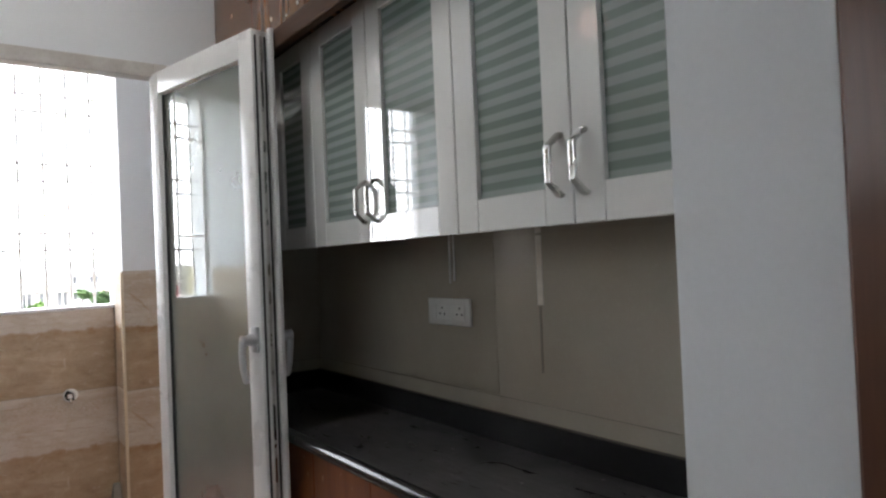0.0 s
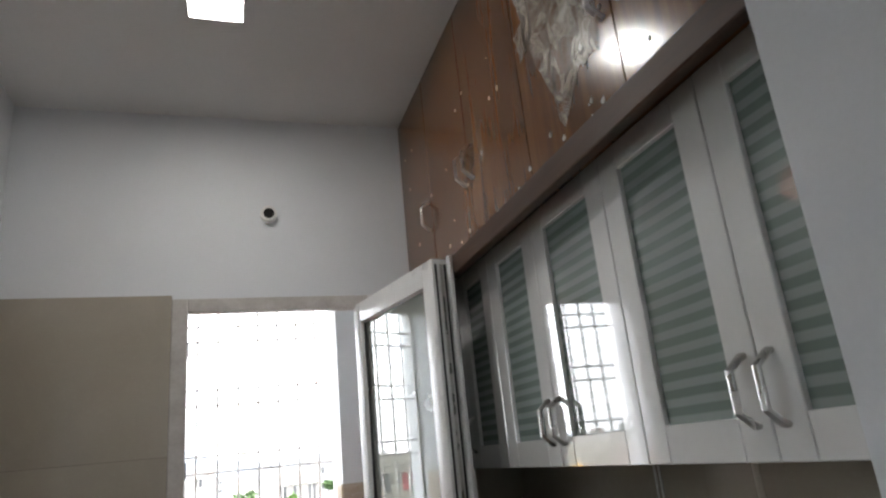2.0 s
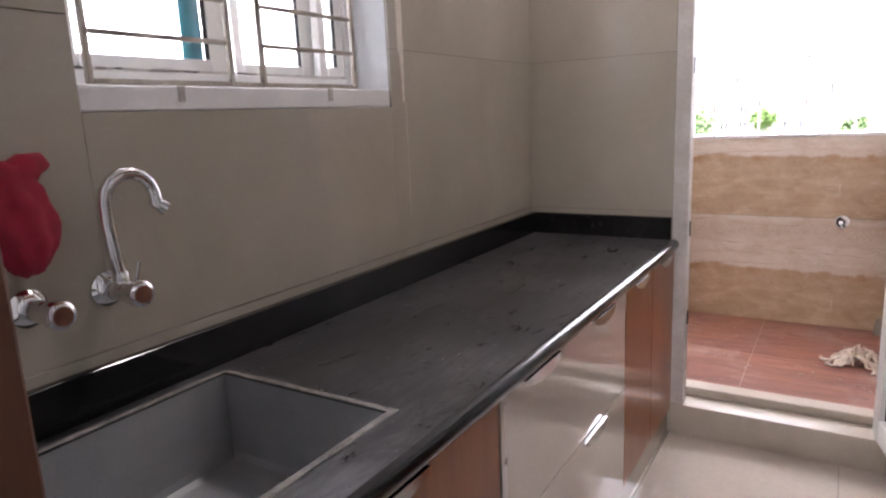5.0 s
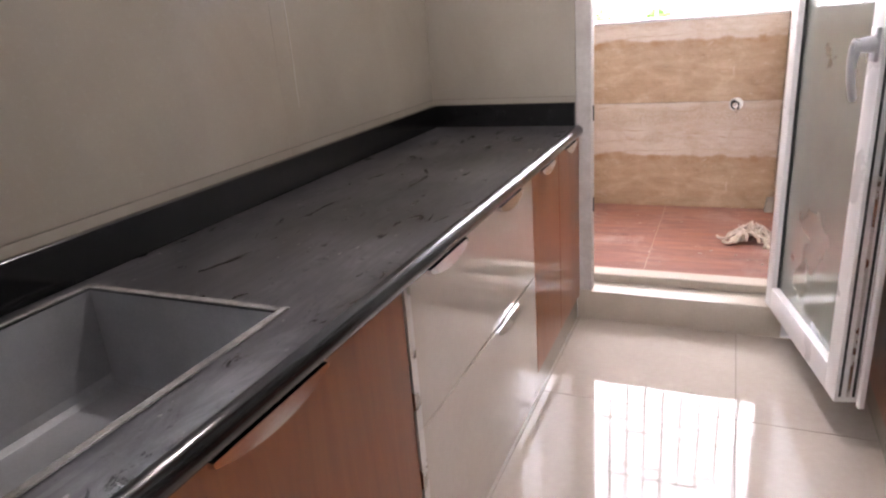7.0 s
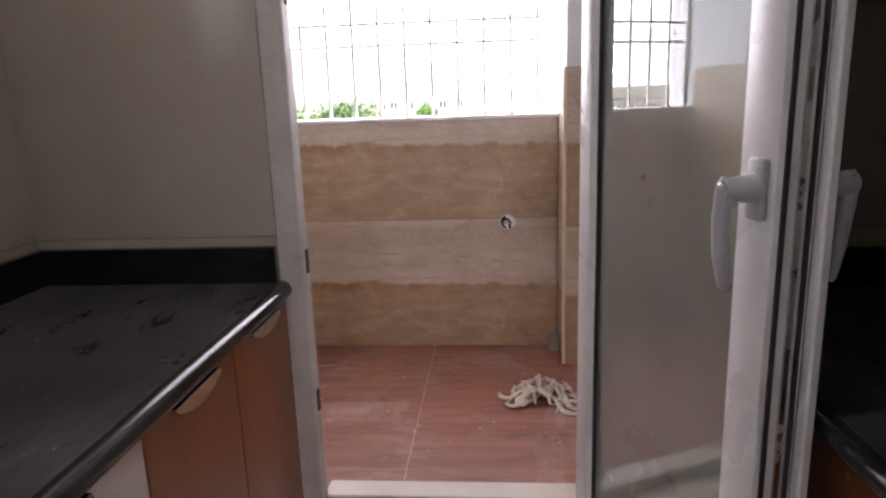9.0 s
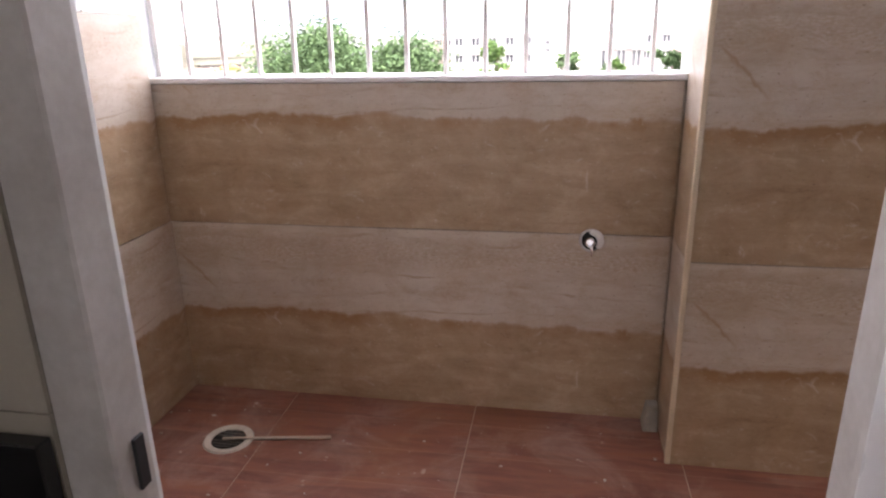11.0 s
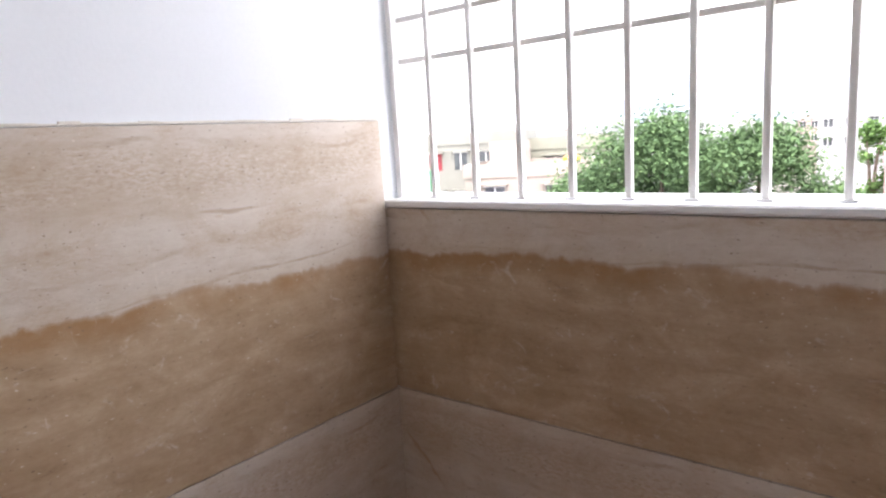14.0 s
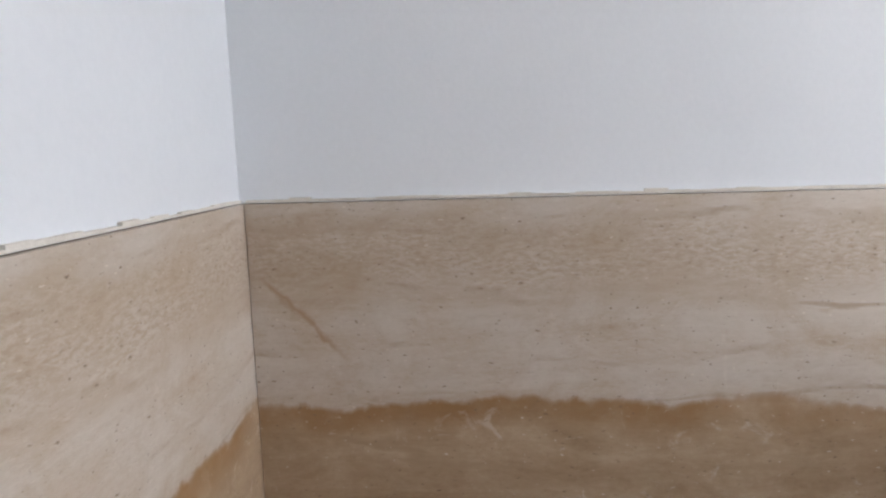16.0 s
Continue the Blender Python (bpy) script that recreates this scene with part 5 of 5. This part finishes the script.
building(-23.4, 30, 3.0, 4, -3.3, (0.28, 0.19, 0.42), 30, 1, 1, "low purple-painted house with flat roof", None, "building", False)
building(-26.6, 30.5, 3, 5, -1.3, (0.03, 0.28, 0.08), 30, 1, 1, "bright green-painted house end wall", None, "building", False)
building(-36, 45, 8, 7, -0.6, (0.5, 0.47, 0.32), 25, 3, 2, "pale yellow two-storey town house")
building(-17, 54, 9, 8, 0.2, (0.5, 0.51, 0.53), 10, 4, 3, "white house with a flat roof")
building(-18.7, 29.6, 2.7, 2.4, -3.5, (0.46, 0.065, 0.02), 28, 1, 1, "orange-red rooftop room on a low house", None, "rooftop_room", False)
building(-13.6, 26.5, 5, 4, -4.6, (0.46, 0.34, 0.3), 15, 2, 1, "low pink house with a flat roof")
rnd = random.Random(23)
pal = ((0.52, 0.52, 0.53), (0.48, 0.46, 0.43), (0.5, 0.44, 0.4), (0.44, 0.42, 0.45), (0.5, 0.5, 0.47), (0.42, 0.44, 0.47), (0.5, 0.4, 0.37))
spots = []
for k in range(130):
    d = 75 * (5.0 ** rnd.random())
    a = rnd.uniform(-1.15, 0.75) if k < 62 else rnd.uniform(-1.1, -0.3)
    w = rnd.uniform(9, 17) if k < 62 else rnd.uniform(7, 12)
    if any(math.hypot(d * a - u, d - v) < (w + q) * 0.75 for u, v, q in spots):
        continue
    spots.append((d * a, d, w))
    building(d * a, d, w, rnd.uniform(8, 12), rnd.uniform(-4.5, 0.8) + d * 0.01, rnd.choice(pal), rnd.uniform(-25, 35), rnd.choice((3, 4, 5)), 2, "pale flat-roofed town building in the distance")
# white block of flats right of centre with red-brown balconies
building(13.3, 55, 4.6, 6, 2.2, (0.55, 0.54, 0.53), -8, 3, 4, "white block of flats with reddish windows", (0.45, 0.16, 0.12))
building(5.7, 62, 3.8, 6, 0.7, (0.54, 0.52, 0.5), 5, 3, 3, "pale block of flats", None, "building", False)
building(-2.3, 58, 3.6, 5, -2.2, (0.5, 0.34, 0.32), 6, 2, 1, "low pinkish house with a flat roof", None, "building", False)

# neighbour's roof terrace with water tanks
terrace = building(-1.4, 16.6, 5.0, 4.0, -2.0, (0.44, 0.3, 0.25), 3, 2, 1, "pink house with a roof terrace", None, "terrace_house", False)


def water_tank(x, y, z, r, h, color, label):
    prof = [(r * 0.96, 0), (r, 0.05)]
    for k in range(5):
        zz = 0.1 + k * h * 0.15
        prof += [(r, zz), (r * 0.965, zz + 0.03), (r * 0.965, zz + h * 0.06), (r, zz + h * 0.09)]
    prof += [(r * 0.93, h * 0.86), (r * 0.6, h * 0.97), (r * 0.34, h), (r * 0.34, h * 1.05), (r * 0.3, h * 1.06)]
    return solo("water_tank", lathe(bmesh.new(), prof, Matrix.Translation((x, y, z)), 28), plain("tank_plastic", tuple(c * 0.6 for c in color), tuple(c * 0.75 for c in color), 0.45, 3), label, "water tank", "rooftop water tanks", smooth=40)


water_tank(-2.75, 15.6, -2.0, 0.44, 1.42, (0.6, 0.26, 0.015), "ribbed yellow-orange plastic water tank on a roof")
water_tank(-2.4, 16.9, -2.0, 0.44, 1.5, (0.55, 0.2, 0.03), "orange plastic water tank on a roof")
water_tank(-1.85, 15.7, -2.0, 0.46, 1.36, (0.012, 0.085, 0.36), "ribbed blue plastic water tank on a roof")
water_tank(-20, 40, -1.2, 0.6, 1.1, (0.6, 0.3, 0.015), "small yellow water tank on a far roof")
water_tank(-18.9, 25.5, GROUND + 6.6, 0.5, 1.2, (0.6, 0.26, 0.015), "small yellow water tank on a far roof")
solo("tank_platform", boxed(-20, -17.6, 24.5, 26.5, GROUND, GROUND + 6.6), paint((0.42, 0.3, 0.26)), "low pink outbuilding carrying a tank", "building")
pipes = thing("pipe_rack", (-2.3, 15.1, -2.0), "white water pipes beside the roof tanks", "pipes")
for pts in ([(-2.25, 15.1, -2.0), (-2.25, 15.1, -0.35)], [(-1.75, 15.1, -2.0), (-1.75, 15.1, -0.25)], [(-2.5, 15.1, -0.43), (-1.3, 15.1, -0.39)]):
    part("pipe", tube(bmesh.new(), pts, 0.035, 8), M_PLASTIC, pipes, "", 60)
rock = bmesh.new()
bmesh.ops.create_icosphere(rock, subdivisions=3, radius=0.5, matrix=Matrix.Translation((-3.35, 15.2, -1.65)) @ Matrix.Diagonal((0.7, 0.7, 1.1, 1)))
for v in rock.verts:
    v.co += Vector((0.12, 0.12, 0.1)) * noise.noise(v.co * 2)
solo("covered_heap", rock, M_CEMENT, "grey covered heap on the terrace", "heap", smooth=40)


def leaf_material(name, dark, mid, light):
    m, nt, b = material(name)
    g = nt.nodes.new("ShaderNodeNewGeometry")
    nt.links.new(ramp(nt, g.outputs["Random Per Island"], (0.0, dark), (0.5, mid), (1.0, light)), b.inputs["Base Color"])
    b.inputs["Roughness"].default_value = 0.85
    b.inputs["Specular IOR Level"].default_value = 0.2
    return m


M_LEAF = leaf_material("tree_leaves", (0.046, 0.084, 0.036), (0.064, 0.112, 0.047), (0.086, 0.142, 0.058))
M_LEAF2 = leaf_material("bright_leaves", (0.055, 0.11, 0.03), (0.08, 0.15, 0.042), (0.11, 0.19, 0.055))
M_BARK = plain("bark", (0.08, 0.06, 0.045), (0.16, 0.125, 0.095), 0.9, 5, 60, 0.6, stretch=(4, 4, 1))


def tree(x, y, z0, height, spread, n, size, seed, mat, label, kind_name="tree"):
    """Trunk, limbs and a crown of many small leaves in clumps."""
    rnd = random.Random(seed)
    t = thing(kind_name, (x, y, z0), label, "tree", "trees")
    fork = z0 + height * 0.4
    bm = tube(bmesh.new(), [(x, y, z0), (x + 0.1, y, z0 + height * 0.2), (x, y + 0.1, fork)], [height * 0.03, height * 0.024, height * 0.02], 9)
    clumps = []
    for k in range(max(12, int(spread * 15))):
        u, v = rnd.uniform(0, 6.28), rnd.uniform(-0.35, 1.0)
        rr = spread * math.sqrt(max(0.05, 1 - v * v)) * rnd.uniform(0.45, 1.0)
        clumps.append(Vector((x + rr * math.cos(u), y + rr * math.sin(u), z0 + height * 0.62 + v * height * 0.36)))
    for c in clumps[::3]:
        mid = Vector((x, y, fork)).lerp(c, 0.5) + Vector((0, 0, 0.05 * height))
        tube(bm, [(x, y, fork - 0.1), mid, c], [height * 0.012, height * 0.007, height * 0.003], 6)
    part("trunk", bm, M_BARK, t, "", 60)
    verts, faces = [], []
    for i in range(n):
        c = clumps[i % len(clumps)]
        r = spread * 0.3
        p = c + Vector((rnd.gauss(0, r * 0.55), rnd.gauss(0, r * 0.55), rnd.gauss(0, r * 0.42)))
        e = Euler((rnd.uniform(-0.9, 0.9), rnd.uniform(-0.9, 0.9), rnd.uniform(0, 6.28))).to_matrix()
        s = size * rnd.uniform(0.6, 1.3)
        k = len(verts)
        for q in ((-s, 0, 0), (0, -s * 0.45, 0.1 * s), (s, 0, 0), (0, s * 0.45, 0.1 * s)):
            verts.append(p + e @ Vector(q))
        faces.append((k, k + 1, k + 2, k + 3))
    me = bpy.data.meshes.new("crown")
    me.from_pydata(verts, [], faces)
    me.materials.append(mat)
    cr = new("crown", me)
    cr.parent = t
    cr.matrix_parent_inverse = world_of(t).inverted()
    return t


tree(-6.8, 20.5, GROUND, 12.35, 3.0, 70000, 0.082, 3, M_LEAF, "large dense green tree beside the houses")
tree(-4.3, 22.0, GROUND, 12.1, 2.6, 56000, 0.082, 8, M_LEAF, "large green tree behind the roof terrace")
tree(-9.6, 21.5, GROUND, 10.9, 1.9, 28000, 0.082, 31, M_LEAF, "green tree beside the houses")
tree(-3.5, 16.2, -2.0, 1.25, 0.5, 1600, 0.06, 14, M_LEAF2, "small bright green bush on the terrace")
tree(-23.5, 26.5, GROUND, 7.2, 1.6, 3500, 0.1, 17, M_LEAF2, "bright green bush among the houses")
for k, (a, d, h, s) in enumerate(((-0.085, 60, 11.9, 1.9), (0.028, 60, 11.3, 1.3), (0.078, 58, 10.8, 1.1), (0.1, 57, 10.6, 0.9), (0.15, 58, 11.1, 1.1), (0.172, 60, 11.0, 1.2), (-0.52, 70, 12.0, 2.0), (-0.86, 60, 12.0, 2.4), (-0.78, 80, 12.6, 2.4), (0.33, 60, 12.0, 2.2), (-0.24, 95, 11.6, 2.2))):
    tree(d * a, d, GROUND, h, s, 3200, 0.2, 40 + k, M_LEAF if k % 3 else M_LEAF2, "round green tree among distant buildings")

# ---- tiles ----
def tile_mesh(w, h, t, mat, cut=0.0):
    """A thin slab: local x along it, z up, front towards -y; cut: what was sawn off its foot."""
    g, v = (0.0004, 0.0012) if mat is M_KTILE else (0.0008, 0.0017)
    return finish(boxed(g, w - g, 0.0, t, cut + v, cut + h - v, bevel=0.0 if mat is M_KTILE else 0.0006), mat)


MESHES = {}


def lay(parent, origin, turn, w, h, mat, t=0.008):
    """One wall tile with its lower corner at origin, facing local -y turned by turn degrees."""
    cut = 0.032 if mat is M_TRAV and abs(origin[2] - DECK) < 0.001 else 0.0
    key = (round(w, 4), round(h, 4), mat.name, cut)
    if key not in MESHES:
        MESHES[key] = tile_mesh(w, h, t, mat, cut)
    return piece("tile", MESHES[key], parent, Matrix.Translation((origin[0], origin[1], origin[2] - cut)) @ Matrix.Rotation(radians(turn), 4, "Z"))


def tile_run(parent, start, turn, length, rows, mat, first=1.2, t=0.008):
    """Rows of tiles along a wall from its left end, as seen facing it; rows: pairs of lower and upper height."""
    d = Matrix.Rotation(radians(turn), 4, "Z") @ Vector((1, 0, 0))
    x = 0.0
    w = min(first, length)
    while x < length - 0.002:
        for z0, z1 in rows:
            lay(parent, (start[0] + d.x * x, start[1] + d.y * x, z0), turn, w, z1 - z0, mat, t)
        x += w
        w = min(1.2, length - x)


# grout beds behind the tiles
for wall, dims, mat in ((wall_left, (0.0003, 0.004, PY0, -0.004, 0.325, WZ0), M_GROUT), (wall_left, (0.0003, 0.004, PY0, WY0, WZ0, 2.166), M_GROUT), (wall_left, (0.0003, 0.004, WY1, -0.004, WZ0, 2.166), M_GROUT),
                        (wall_door, (0.0, DX0, -0.004, -0.0003, 0.325, 2.166), M_GROUT), (wall_door, (1.802, XR, -0.004, -0.0003, 0.325, 2.129), M_GROUT), (wall_right, (XR - 0.004, XR - 0.0003, -2.198, -0.004, 0.325, 1.407), M_GROUT),
                        (wall_balcony_end, (XE + 0.0003, XE + 0.004, YI, 1.424, DECK, 1.359), M_GROUT), (parapet, (XE + 0.004, CX - 0.004, YP - 0.004, YP - 0.0003, DECK, PTOP - 0.001), M_GROUT), (pillar, (CX, 2.29, CY - 0.004, CY - 0.0003, DECK, 1.359), M_GROUT), (pillar, (CX - 0.004, CX - 0.0003, CY, YP - 0.004, DECK, 1.359), M_GROUT),
                        (wall_door, (XE + 0.004, DXB, YI + 0.0003, YI + 0.004, DECK, 1.359), M_GROUT), (wall_door, (DX1, 2.3, YI + 0.0003, YI + 0.004, DECK, 1.359), M_GROUT)):
    part("grout", boxed(*dims), mat, wall)

KR = ((0.325, 0.942), (0.942, 1.555), (1.555, 2.167))
# left wall faces +x: seen from inside, left is towards -y
tile_run(wall_left, (0.0088, PY0), 90, WY0 - PY0, KR, M_KTILE)
tile_run(wall_left, (0.0088, WY0), 90, WY1 - WY0, ((0.325, 0.942), (0.942, WZ0)), M_KTILE)
tile_run(wall_left, (0.0088, WY1), 90, 0 - WY1 - 0.009, KR, M_KTILE)
tile_run(wall_door, (0.0, -0.0088), 0, DX0, KR, M_KTILE)
tile_run(wall_door, (1.802, -0.0088), 0, XR - 1.802 - 0.009, ((0.325, 0.942), (0.942, 1.555), (1.555, 2.13)), M_KTILE)
tile_run(wall_right, (XR - 0.0088, -0.0005), -90, 2.198, ((0.325, 0.942), (0.942, 1.44)), M_KTILE)
# balcony walls
BR = ((DECK, 0.714), (0.714, 1.36))
tile_run(wall_balcony_end, (XE + 0.0088, YI + 0.009), 90, YP - YI - 0.0185, BR[:1], M_TRAV, 1.3)
tile_run(wall_balcony_end, (XE + 0.0088, YI + 0.009), 90, 1.424 - YI - 0.009, BR[1:], M_TRAV, 1.3)
tile_run(parapet, (XE + 0.0005, YP - 0.0088), 0, CX - XE - 0.001 - 0.009, ((DECK, 0.714), (0.714, PTOP - 0.001)), M_TRAV, 1.6)
# tiles added on the unseen far wall to cut bounced light
tile_run(wall_balcony_far, (2.3 - 0.0088, CY - 0.01), -90, CY - YI - 0.02, BR, M_TRAV, 1.2)
tile_run(pillar, (CX - 0.0005, CY - 0.0088), 0, 0.86, BR, M_TRAV, 0.86)
tile_run(pillar, (CX - 0.0088, YP - 0.009), -90, YP - CY - 0.01, BR, M_TRAV)
tile_run(wall_door, (DXB, YI + 0.0088), 180, DXB - XE, BR, M_TRAV)
tile_run(wall_door, (2.3, YI + 0.0088), 180, 2.3 - DX1, BR, M_TRAV)


def floor_tiles(parent, xs, ys, z, mat, t=0.006):
    for x0, x1 in zip(xs, xs[1:]):
        for y0, y1 in zip(ys, ys[1:]):
            key = ("f", round(x1 - x0, 3), round(y1 - y0, 3), mat.name)
            if key not in MESHES:
                MESHES[key] = finish(boxed(0.0012, x1 - x0 - 0.0012, 0.0012, y1 - y0 - 0.0012, -t if z < 0.05 else -0.001, 0, bevel=0.0 if z > 0.05 else 0.0006), mat)
            piece("tile", MESHES[key], parent, Matrix.Translation((x0, y0, z)))


floor_tiles(floor, (0.0, 0.62, 1.24, 1.86, 2.06), (-2.39, -1.86, -1.24, -0.62, 0.0), 0.0, M_FLOOR)
floor_tiles(balcony_floor, (XE, 0.215, 0.842, 1.467, 2.3), (0.17, 0.205, 0.832, 1.437), DECK, M_DECK)
